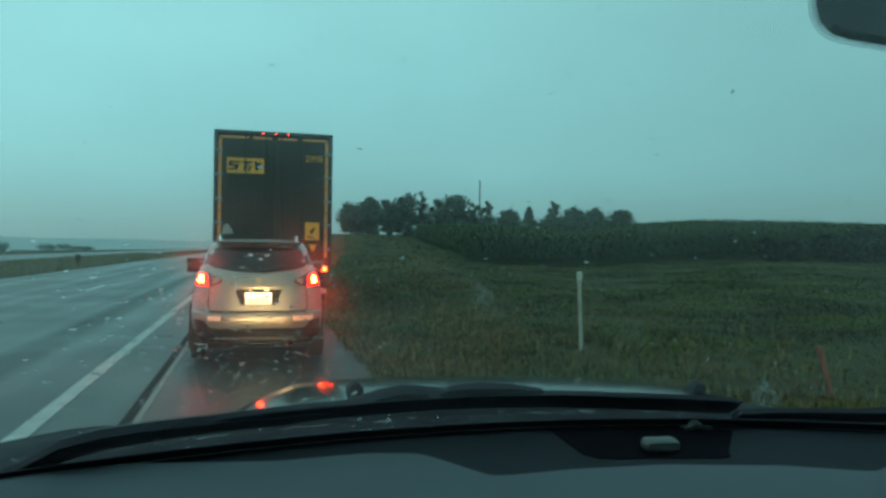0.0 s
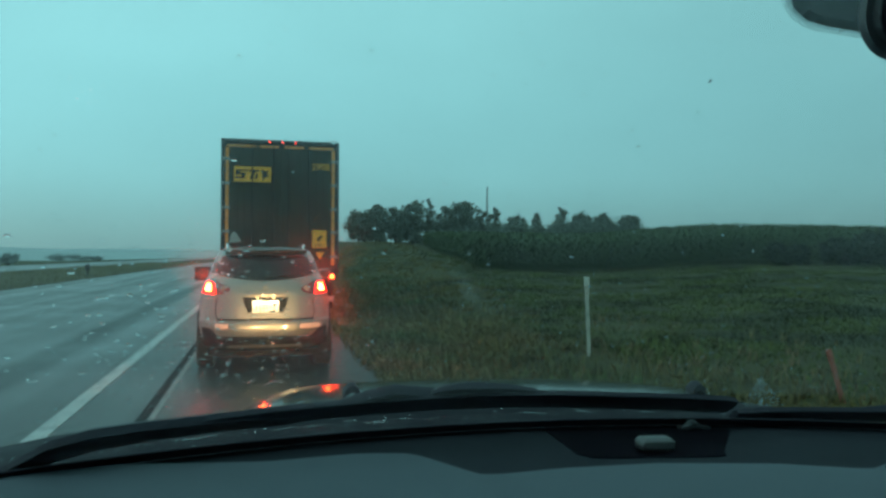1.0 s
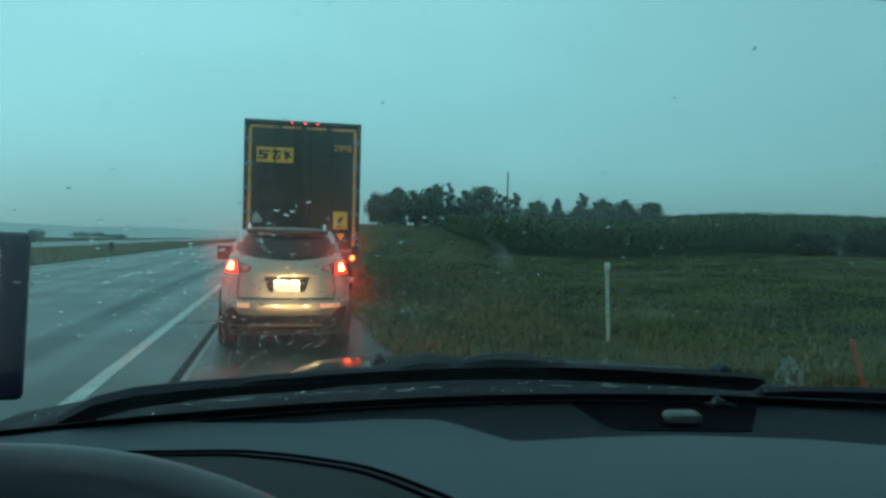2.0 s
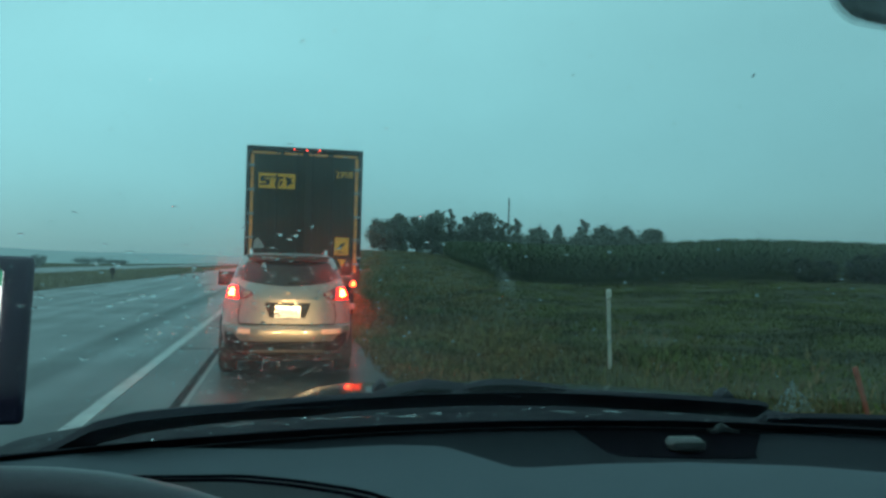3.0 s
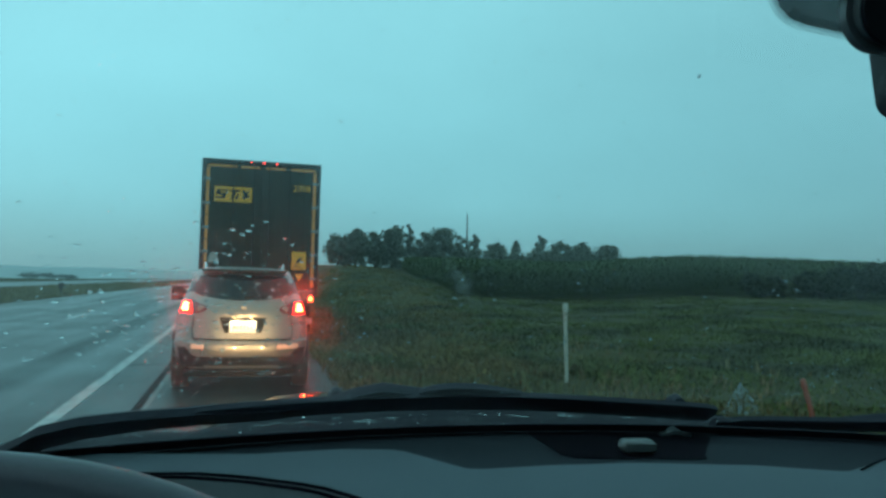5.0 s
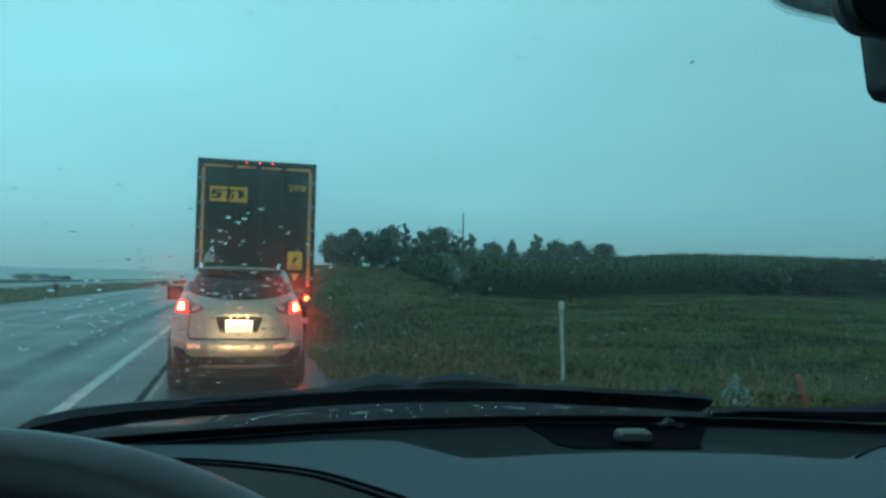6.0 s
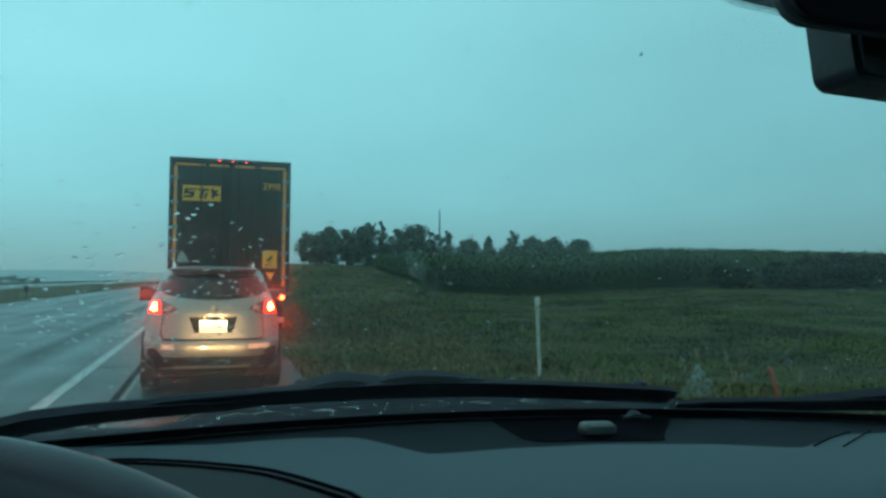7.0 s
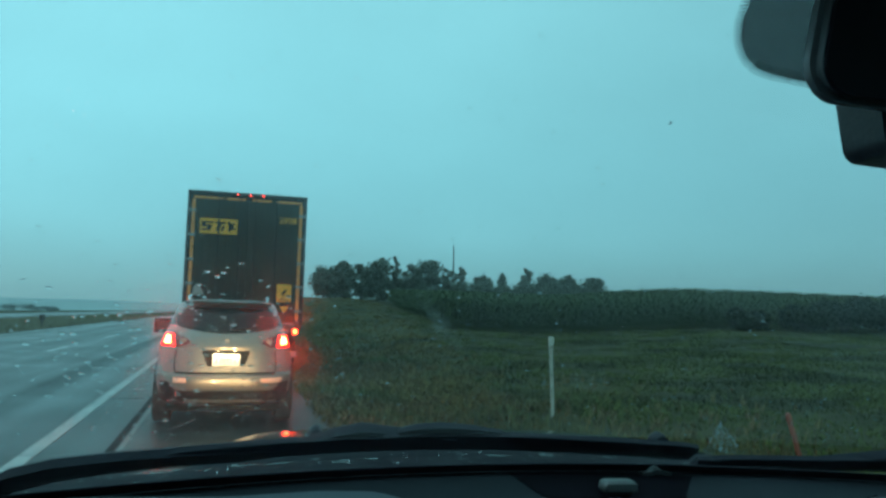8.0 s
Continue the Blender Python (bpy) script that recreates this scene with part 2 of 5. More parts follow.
# pale blue-grey paints the distance haze into the land's own colour
M_FAR = mat("haze_painted_far_land", (0.33, 0.40, 0.40), 1.0, vary=0.12, scale=0.004, fine=0.03, bump=0, spec=0.0)
# bush colour greyed and paled to paint in distance haze
M_FARTREE = mat("haze_painted_far_bushes", (0.24, 0.28, 0.28), 1.0, vary=0.25, scale=0.05, fine=0.6, bump=0, spec=0.0)


# ---------------------------------------------------------------- mesh helpers
def finish(name, bm, material, smooth=True):
    me = bpy.data.meshes.new(name)
    bm.normal_update()
    bm.to_mesh(me)
    bm.free()
    me.materials.append(material)
    if smooth:
        me.polygons.foreach_set("use_smooth", [True] * len(me.polygons))
        me.set_sharp_from_angle(angle=radians(38))
    return me


def part(name, bm, material, parent, label="", smooth=True):
    ob = new(name, finish(name, bm, material, smooth))
    ob.parent = parent
    return tagged(ob, label)


def thing(name, label, category, m=None, group="", kind=""):
    ob = new(name)
    ob.empty_display_size = 0.2
    if m is not None:
        ob.matrix_world = m
    return tagged(ob, label, category, group, kind)


def solid(name, bm, material, label="", category="", kind="", group="", smooth=True):
    return tagged(new(name, finish(name, bm, material, smooth)), label, category, group, kind)


def box(bm, lo, hi, bevel=0.0, segs=2, m=None):
    lo, hi = Vector(lo), Vector(hi)
    r = bmesh.ops.create_cube(bm, size=1.0)
    vs = r["verts"]
    for v in vs:
        v.co = Vector((lo[i] + (v.co[i] + 0.5) * (hi[i] - lo[i]) for i in range(3)))
    if bevel:
        es = list({e for v in vs for e in v.link_edges})
        out = bmesh.ops.bevel(bm, geom=es, offset=bevel, segments=segs, affect="EDGES", profile=0.5)
        vs = out["verts"] if m is not None else vs
        if m is not None:
            vs = list({v for f in out["faces"] for v in f.verts} | {v for v in vs if v.is_valid})
    if m is not None:
        bmesh.ops.transform(bm, matrix=m, verts=[v for v in vs if v.is_valid])


def loft(bm, rings, caps=True, closed=True):
    rows = [[bm.verts.new(p) for p in r] for r in rings]
    n = len(rows[0])
    for a, b in zip(rows, rows[1:]):
        for i in range(n if closed else n - 1):
            j = (i + 1) % n
            bm.faces.new((a[i], a[j], b[j], b[i]))
    if caps and closed:
        bm.faces.new(rows[0][::-1])
        bm.faces.new(rows[-1])
    return rows


def tube(bm, pts, radius, seg=8, flat=1.0):
    """A round bar along points; radius may be one for each point; flat squashes it upright."""
    pts = [Vector(p) for p in pts]
    rings = []
    side = None
    for i, p in enumerate(pts):
        d = (pts[min(i + 1, len(pts) - 1)] - pts[max(i - 1, 0)]).normalized()
        up = Vector((0, 0, 1)) if abs(d.z) < 0.9 else Vector((1, 0, 0))
        u = d.cross(up).normalized()
        if side and u.dot(side) < 0:
            u = -u
        side = u
        w = u.cross(d).normalized()
        r = radius[i] if isinstance(radius, (list, tuple)) else radius
        rings.append([p + u * math.cos(2 * math.pi * k / seg) * r + w * math.sin(2 * math.pi * k / seg) * r * flat for k in range(seg)])
    loft(bm, rings)


def cyl(bm, base, top, r, seg=20, r2=None):
    tube(bm, [base, top], [r, r if r2 is None else r2], seg)


def turned(bm, profile, seg=28, m=None):
    """A shape turned about z from (radius, height) pairs."""
    m = m or Matrix()
    loft(bm, [[m @ Vector((r * math.cos(2 * math.pi * k / seg), r * math.sin(2 * math.pi * k / seg), h)) for k in range(seg)] for r, h in profile])


def slab(bm, f, nu, nv, thick):
    """A curved sheet with thickness: f(u, v) with u and v from 0 to 1, thick a vector or a function of u, v."""
    top = [[bm.verts.new(f(i / nu, j / nv)) for j in range(nv + 1)] for i in range(nu + 1)]
    low = [[bm.verts.new(Vector(f(i / nu, j / nv)) + (thick(i / nu, j / nv) if callable(thick) else Vector(thick))) for j in range(nv + 1)] for i in range(nu + 1)]
    for i in range(nu):
        for j in range(nv):
            bm.faces.new((top[i][j], top[i + 1][j], top[i + 1][j + 1], top[i][j + 1]))
            bm.faces.new((low[i][j], low[i][j + 1], low[i + 1][j + 1], low[i + 1][j]))
    rim = [(i, 0) for i in range(nu)] + [(nu, j) for j in range(nv)] + [(i, nv) for i in range(nu, 0, -1)] + [(0, j) for j in range(nv, 0, -1)]
    for (a, b), (c, d) in zip(rim, rim[1:] + rim[:1]):
        bm.faces.new((top[a][b], low[a][b], low[c][d], top[c][d]))
    bmesh.ops.recalc_face_normals(bm, faces=bm.faces[:])


def prism(bm, outline, y0, y1, bevel=0.0):
    """A flat plate with an outline in x and z, from y0 to y1."""
    a = [bm.verts.new((x, y0, z)) for x, z in outline]
    b = [bm.verts.new((x, y1, z)) for x, z in outline]
    n = len(a)
    fs = [bm.faces.new(a), bm.faces.new(b[::-1])] + [bm.faces.new((a[i], b[i], b[(i + 1) % n], a[(i + 1) % n])) for i in range(n)]
    bmesh.ops.recalc_face_normals(bm, faces=fs)
    if bevel:
        bmesh.ops.bevel(bm, geom=list({e for f in fs[:2] for e in f.edges}), offset=bevel, segments=2, affect="EDGES")


def lerp_table(table, t):
    """Smooth interpolation through (key, value) rows."""
    if t <= table[0][0]:
        return table[0][1]
    for (a, va), (b, vb) in zip(table, table[1:]):
        if t <= b:
            k = (t - a) / (b - a)
            return va + (vb - va) * k
    return table[-1][1]


def smooth_step(a, b, x):
    k = min(1.0, max(0.0, (x - a) / (b - a)))
    return k * k * (3 - 2 * k)


# ---------------------------------------------------------------- the land
BANK = [(-200, 0.5), (15, 0.22), (28, 0.35), (42, 0.8), (50, 1.5), (60, 2.7), (90, 3.3), (125, 3.8), (150, 4.4), (250, 6.0), (700, 8.0)]
CROP = [(-200, 0.5), (15, 0.25), (28, 0.35), (42, 0.5), (60, 1.2), (90, 2.2), (125, 3.6), (150, 4.5), (250, 6.0), (700, 8.0)]
KNOLL = [(-200, 0.7), (15, 0.35), (28, 0.7), (42, 1.1), (60, 2.4), (90, 3.6), (150, 6.3), (250, 8.0), (700, 8.0)]


def rise(x, y):
    """The bank beside the road, the lower crop behind it, and the knoll further along the field."""
    a, b, c = (sum(lerp_table(t, y + d) for d in (-3, -1, 1, 3)) / 4 for t in (BANK, CROP, KNOLL))
    z = a + (b - a) * smooth_step(9, 17 + 0.1 * max(0, y - 50), x)
    return z + (c - z) * smooth_step(0.42 * y, 0.62 * y + 6, x)


def land(x, y):
    """Height of the ground: flat under the road, rising to the field on one side, falling away beyond the median on the other."""
    if x > 1.4:
        k = smooth_step(1.5, 9.5, x)
        dip = -0.10 * math.exp(-((x - 2.9) / 1.0) ** 2)
        far = 1 - 0.9 * smooth_step(300, 900, math.hypot(x, y))
        wave = 0.10 * noise.noise(Vector((x * 0.12, y * 0.12, 0))) * smooth_step(2, 8, x)
        return k * rise(x, y) * far + dip + wave - 0.02
    if x < -10.4:
        k = smooth_step(10.4, 14, -x)
        dip = -0.12 * math.exp(-((x + 15.5) / 2.5) ** 2)
        fall = -0.028 * max(0.0, -x - 32) if -x < 110 else -2.2
        road = 0.0 if -x < 32 else 1.0
        return k * (dip + 0.06 * noise.noise(Vector((x * 0.2, y * 0.1, 3)))) - 0.03 + road * fall
    return -0.03


def spread(stops):
    out = []
    for (a, b, n) in stops:
        out += [a + (b - a) * i / n for i in range(n)]
    return out + [stops[-1][1]]


xs = spread([(-1500, -200, 6), (-200, -33, 12), (-33, -10.4, 16), (-10.4, 1.4, 3), (1.4, 14, 32), (14, 60, 30), (60, 200, 14), (200, 1500, 6)])
ys = spread([(-400, -20, 6), (-20, 0, 8), (0, 70, 70), (70, 180, 28), (180, 500, 8), (500, 1800, 6)])
bm = bmesh.new()
grid = [[bm.verts.new((x, y, land(x, y))) for y in ys] for x in xs]
for i in range(len(xs) - 1):
    for j in range(len(ys) - 1):
        bm.faces.new((grid[i][j], grid[i + 1][j], grid[i + 1][j + 1], grid[i][j + 1]))
solid("ground", bm, M_SOIL, "dark wet grassland rising beside the highway", "ground", "structure")


def strip(name, x0, x1, y0, y1, z0, z1, material, label, category="road"):
    bm = bmesh.new()
    box(bm, (x0, y0, z0), (x1, y1, z1))
    return solid(name, bm, material, label, category, "structure", smooth=False)


strip("road", -9.3, -1.98, -300, 1500, -0.3, 0.0, M_ROAD, "wet grey two-lane asphalt highway carriageway")
strip("shoulder_right", -1.98, 1.55, -300, 1500, -0.3, -0.001, M_SHOULDER, "wet dark asphalt shoulder with the stopped vehicles")
strip("shoulder_left", -10.5, -9.3, -300, 1500, -0.3, -0.001, M_SHOULDER, "narrow wet asphalt shoulder beside the median")
strip("road_opposite", -31, -20, -300, 1500, -0.3, 0.03, M_ROAD, "wet asphalt carriageway beyond the grassy median")
strip("edge_line", -1.88, -1.72, -300, 900, 0.0, 0.006, M_LINE, "solid white painted edge line of the lane", "road marking")
strip("edge_line", -9.16, -9.04, -300, 900, 0.0, 0.006, M_LINE, "thin solid painted line at the median", "road marking")
strip("joint_sealant", -1.11, -1.02, -300, 400, -0.001, 0.004, M_SEAL, "black bitumen seam running along the shoulder", "road seam")
strip("joint_edge", -1.0, -0.95, -300, 400, -0.001, 0.005, M_JOINT, "pale worn edge along the shoulder seam", "road seam")
for y in (13.2, 25.6, 37.9, 1.0):
    bm = bmesh.new()
    rows = [(-1.72 + i * 0.085, y + 0.03 * noise.noise(Vector((i * 0.7, y, 0)))) for i in range(7)]
    loft(bm, [[(x, yy - 0.02, 0.0), (x, yy + 0.02, 0.0), (x, yy + 0.02, 0.005), (x, yy - 0.02, 0.005)] for x, yy in rows])
    solid("crack_sealant", bm, M_SEAL, "short dark sealed crack across the shoulder", "road seam", "structure", smooth=False)
bm = bmesh.new()
box(bm, (-5.46, 14.5, 0.0), (-5.34, 17.6, 0.006))
dash = solid("lane_dash", bm, M_DASHLINE, "white painted dash between the two lanes", "road marking", "", "lane dashes", smooth=False)
for k in range(-3, 22):
    if k:
        copy_thing(dash, pose(0, 12.2 * k, 0))


# ---------------------------------------------------------------- grass, corn and far land
def blades(bm_data, x, y, z, h, spread_r, n, lean=0.35, wide=0.012):
    verts, faces = bm_data
    for _ in range(n):
        a, r = random.uniform(0, 6.28), random.uniform(0, spread_r)
        bx, by = x + r * math.cos(a), y + r * math.sin(a)
        d, l = random.uniform(0, 6.28), h * random.uniform(0.55, 1.1)
        k = lean * random.uniform(0.2, 1.2) * l
        c, s = math.cos(d), math.sin(d)
        w = wide * random.uniform(0.7, 1.4)
        px, py = -s * w, c * w
        i = len(verts)
        verts += [(bx - px, by - py, z - 0.03), (bx + px, by + py, z - 0.03),
                  (bx + c * k * 0.4 + px * 0.8, by + s * k * 0.4 + py * 0.8, z + l * 0.6),
                  (bx + c * k * 0.4 - px * 0.8, by + s * k * 0.4 - py * 0.8, z + l * 0.6),
                  (bx + c * k, by + s * k, z + l * 0.97)]
        faces += [(i, i + 1, i + 2, i + 3), (i + 3, i + 2, i + 4)]


def stuff(name, data, material, label, category):
    me = bpy.data.meshes.new(name)
    me.from_pydata(data[0], [], data[1])
    me.materials.append(material)
    return tagged(new(name, me), label, category, "", "stuff")


random.seed(11)
data, olive, dry, median = ([], []), ([], []), ([], []), ([], [])
for _ in range(17000):
    y = 3.0 + 62 * random.random() ** 1.35
    x = random.uniform(1.75, max(6.0, y * 1.25))
    thick = noise.noise(Vector((x * 0.35, y * 0.35, 1.5)))
    if thick < -0.25 and random.random() < 0.6:
        continue
    if abs(x - 4.45) < 0.55 and 8.3 < y < 10.1:
        continue
    size = 1 + y / 45
    near_road = x < 3.6 + 0.16 * y + 1.6 * noise.noise(Vector((x * 0.5, y * 0.25, 8.0)))
    blades(olive if near_road else data, x, y, land(x, y), (0.055 + 0.13 * max(0, thick + 0.3)) * random.uniform(0.7, 1.2), 0.22 * size, 11, 2.4, 0.0070 * size)
for _ in range(10500):
    y = 2.0 + 50 * random.random() ** 1.3
    x = 1.42 + abs(random.gauss(0, 1.2 if random.random() < 0.6 else 2.6))
    blades(dry, x, y, land(x, y), random.uniform(0.07, 0.22), 0.12, 6, 0.7, 0.009 * (1 + y / 40))
for _ in range(2600):
    x, y = random.uniform(1.75, 12), random.uniform(-9, 3.2)
    blades(data, x, y, land(x, y), random.uniform(0.08, 0.22), 0.22, 7, 1.6, 0.0075)
for _ in range(12000):
    y = random.uniform(25, 140)
    x = -10.6 - abs(random.uniform(0, 9))
    blades(median, x, y, land(x, y), random.uniform(0.15, 0.4), 0.25, 5, 0.5, 0.02)
stuff("grass", data, M_GRASS, "long dark green rain-wet grass on the roadside bank", "grass")
stuff("bank_grass", olive, M_OLIVE, "olive brown rain-wet grass on the bank beside the shoulder", "grass")
stuff("median_grass", median, M_MEDIAN, "pale brownish grass on the flat median strip", "grass")
stuff("verge_grass", dry, M_DRY, "short brownish dry grass along the asphalt edge", "grass")

random.seed(5)
corn = ([], [])


def corn_plant(x, y, z, h):
    verts, faces = corn
    i = len(verts)
    verts += [(x - 0.015, y, z), (x + 0.015, y, z), (x, y + 0.02, z + h)]
    faces.append((i, i + 1, i + 2))
    for k in range(9):
        a, b = random.uniform(0, 6.28), h * (0.22 + 0.085 * k)
        l = random.uniform(0.45, 0.8)
        c, s, w = math.cos(a), math.sin(a), random.uniform(0.035, 0.06)
        j = len(verts)
        for d, u, ww in ((0, 0, 0.5), (0.45, 0.30, 1), (0.85, 0.12, 0.7), (1.0, -0.12, 0.1)):
            verts.append((x + c * l * d - s * w * ww, y + s * l * d + c * w * ww, z + b + u * l))
            verts.append((x + c * l * d + s * w * ww, y + s * l * d - c * w * ww, z + b + u * l))
        faces.extend((j + 2 * q, j + 2 * q + 1, j + 2 * q + 3, j + 2 * q + 2) for q in range(3))


def field_edge_y(x):
    return 43.5 - 0.05 * (x - 12)


def field_edge_x(y):
    return 13.0 + 0.17 * (y - 42)


for row in range(5):
    x = 13.2
    while x < 75:
        y = field_edge_y(x) + row * 0.8 + random.uniform(-0.1, 0.1)
        corn_plant(x, y, land(x, y), random.uniform(1.95, 2.35))
        x += random.uniform(0.16, 0.26)
for row in range(4):
    y = 44.0
    while y < 120:
        x = field_edge_x(y) + row * 0.8 + random.uniform(-0.1, 0.1)
        corn_plant(x, y, land(x, y), random.uniform(1.95, 2.35))
        y += random.uniform(0.2, 0.34)
for _ in range(5200):
    y = 47 + 90 * random.random() ** 1.3
    x = random.uniform(field_edge_x(y) + 1, 30 + y * 1.05)
    z = land(x, y) + 1.0
    corn_plant(x, y, z, random.uniform(1.1, 1.45))
stuff("corn_field", corn, M_CORN, "dense green field of tall wet corn plants", "corn field")
# closed mass of the crop behind the first rows
bm = bmesh.new()
cx = spread([(16.8, 80, 44), (80, 400, 24)])
cy = spread([(47.6, 120, 48), (120, 420, 24)])
top = [[bm.verts.new((x + field_edge_x(y) - field_edge_x(47.6), y, land(x + field_edge_x(y) - field_edge_x(47.6), y) + 1.9 + 0.2 * noise.noise(Vector((x * 0.5, y * 0.5, 9))))) for y in cy] for x in cx]
for i in range(len(cx) - 1):
    for j in range(len(cy) - 1):
        bm.faces.new((top[i][j], top[i + 1][j], top[i + 1][j + 1], top[i][j + 1]))
for line in ([r[0] for r in top], top[0][::-1]):
    low = [bm.verts.new((v.co.x, v.co.y, land(v.co.x, v.co.y))) for v in line]
    for i in range(len(line) - 1):
        bm.faces.new((line[i], low[i], low[i + 1], line[i + 1]))
solid("corn_canopy", bm, M_CANOPY, "even green top of the corn crop over the hill", "corn field", "stuff")


def leaf_cloud(data, centre, radius, n, size):
    verts, faces = data
    c = Vector(centre)
    for _ in range(n):
        d = Vector((random.gauss(0, 1), random.gauss(0, 1), random.gauss(0, 1))).normalized()
        p = c + Vector((d.x * radius[0], d.y * radius[1], d.z * radius[2])) * min(1.45, abs(random.gauss(0.62, 0.34)))
        u = Vector((random.gauss(0, 1), random.gauss(0, 1), random.gauss(0, 1))).normalized()
        v = u.orthogonal().normalized() * size * random.uniform(0.5, 1.2)
        w = u.cross(v).normalized() * size * random.uniform(0.4, 0.9)
        i = len(verts)
        verts += [tuple(p - v), tuple(p + w * 0.7), tuple(p + v), tuple(p - w)]
        faces.append((i, i + 1, i + 2, i + 3))


def tree(x, y, top, width, seed, label, lobes=11, leaves=150, leaf=0.22, base=None, foot=0.10, open_crown=False):
    random.seed(seed)
    z = land(x, y) if base is None else base
    h = top - z
    ob = thing("tree", label, "tree", pose(x, y, z), "trees on the hill")
    bm = bmesh.new()
    tube(bm, [(0, 0, -0.2), (0.05 * width, 0, h * 0.3), (0, 0.05 * width, h * 0.62), (0.03 * width, 0, h * 0.9)],
         [0.05 * width ** 0.5 + 0.09, 0.10 + 0.02 * width, 0.09, 0.03], 7)
    data = ([], [])
    for k in range(lobes):
        a = k * 2.4 + random.uniform(-0.5, 0.5)
        t = (k + 0.5) / lobes
        r = width * (0.34 if open_crown else 0.30) * math.sin(math.pi * (0.22 + 0.66 * t)) * random.uniform(0.7, 1.15)
        zz = h * (foot + (0.93 - foot) * t)
        c = (math.cos(a) * r, math.sin(a) * r, zz)
        tube(bm, [(0, 0, zz * 0.55), (c[0] * 0.5, c[1] * 0.5, zz * 0.85), c], [0.06, 0.045, 0.02], 5)
        s = width * random.choice((0.08, 0.10, 0.13, 0.17, 0.21)) * (1.25 - 0.55 * t)
        leaf_cloud(data, c, (s * 1.4, s * 1.4, min(s * 1.2, h * 0.26)), leaves, leaf)
    part("trunk", bm, M_BARK, ob, "dark bare trunk and limbs")
    me = bpy.data.meshes.new("crown")
    me.from_pydata(data[0], [], data[1])
    me.materials.append(M_LEAF)
    crown = new("crown", me)
    crown.parent = ob
    return ob


TREES = [(15.0, 119, 8.2, 4.6), (18.3, 122, 9.5, 5.6), (22.0, 124, 9.3, 4.2), (25.2, 126, 10.4, 5.6), (28.4, 126, 11.6, 2.4),
         (31.8, 128, 10.2, 5.0), (35.4, 130, 11.1, 7.4), (39.0, 129, 9.9, 4.8), (45.0, 140, 11.2, 3.0), (51.2, 145, 9.6, 5.2),
         (57.0, 148, 10.7, 3.0), (63.2, 150, 12.4, 4.2), (68.0, 150, 10.6, 6.2), (72.8, 150, 10.6, 6.0), (79.6, 150, 10.5, 5.8)]
for i, (x, y, t, w) in enumerate(TREES):
    slim = w < 3.2
    tree(x, y, t + 0.5, w, 40 + i, "slender dark tree standing among the shelterbelt" if slim else "broad dark leafy tree in the hillside shelterbelt",
         lobes=17 if w > 5 else 13, leaves=330 if w > 5 else 260, leaf=0.30 if w > 5 else 0.24)
# low thicket between the trunks
random.seed(77)
data = ([], [])
for k in range(150):
    t = k / 149
    x, y = 13.5 + 68 * t, 118 + 33 * t ** 0.8
    leaf_cloud(data, (x, y + random.uniform(-1, 1), land(x, y) + random.uniform(1.6, 2.9) + (0.9 if t < 0.42 else 0.75)), (1.3, 1.0, random.uniform(0.8, 1.5)), 60, 0.26)
stuff("thicket", data, M_LEAF, "dark tangled undergrowth below the hillside trees", "bushes")
# one leafless sapling
sapling = thing("bare_sapling", "thin leafless sapling rising above the thicket", "tree", pose(50.5, 142, land(50.5, 142)))
bm = bmesh.new()
tube(bm, [(0, 0, 0), (0.1, 0, 3), (0, 0, 5), (0.15, 0, 6.7)], [0.09, 0.07, 0.05, 0.02], 6)
for k, (a, b) in enumerate(((0.8, 3.6), (-0.7, 4.2), (0.6, 4.9), (-0.5, 5.4), (0.35, 5.9))):
    tube(bm, [(0, 0, b), (a * 0.6, 0.1, b + 0.5), (a, 0.2, b + 1.1)], [0.04, 0.03, 0.015], 5)
part("trunk", bm, M_BARK, sapling)
# a utility pole
M_POLE = mat("weathered_pole_timber", (0.05, 0.045, 0.04), 0.85, vary=0.2, scale=2, fine=20)
pole = thing("utility_pole", "tall slim dark timber pole behind the trees", "pole", pose(44.1, 142.7, land(44.1, 142.7)))
bm = bmesh.new()
cyl(bm, (0, 0, -0.5), (0, 0, 15.5 - land(44.1, 142.7)), 0.17, 10, 0.12)
part("shaft", bm, M_POLE, pole)
bm = bmesh.new()
turned(bm, [(0.12, 0), (0.14, 0.05), (0.10, 0.14), (0.03, 0.2)], 10, pose(0, 0, 15.45 - land(44.1, 142.7)))
part("cap", bm, M_POLE, pole)


def bush(x, y, base, w, h, seed, material, label, group, n=260, leaf=0.12):
    random.seed(seed)
    ob = thing("bush", label, "bush", pose(x, y, base), group)
    bm = bmesh.new()
    data = ([], [])
    for k in range(7):
        a, r = k * 2.4, w * 0.32 * random.uniform(0.4, 1.1)
        c = (math.cos(a) * r * 1.2, math.sin(a) * r, h * random.uniform(0.35, 0.72))
        tube(bm, [(0, 0, -0.1), (c[0] * 0.5, c[1] * 0.5, c[2] * 0.6), c], [0.05, 0.03, 0.01], 5)
        leaf_cloud(data, c, (w * 0.25, w * 0.22, h * 0.30), n, leaf)
    part("stems", bm, M_BARK, ob)
    me = bpy.data.meshes.new("foliage")
    me.from_pydata(data[0], [], data[1])
    me.materials.append(material)
    f = new("foliage", me)
    f.parent = ob


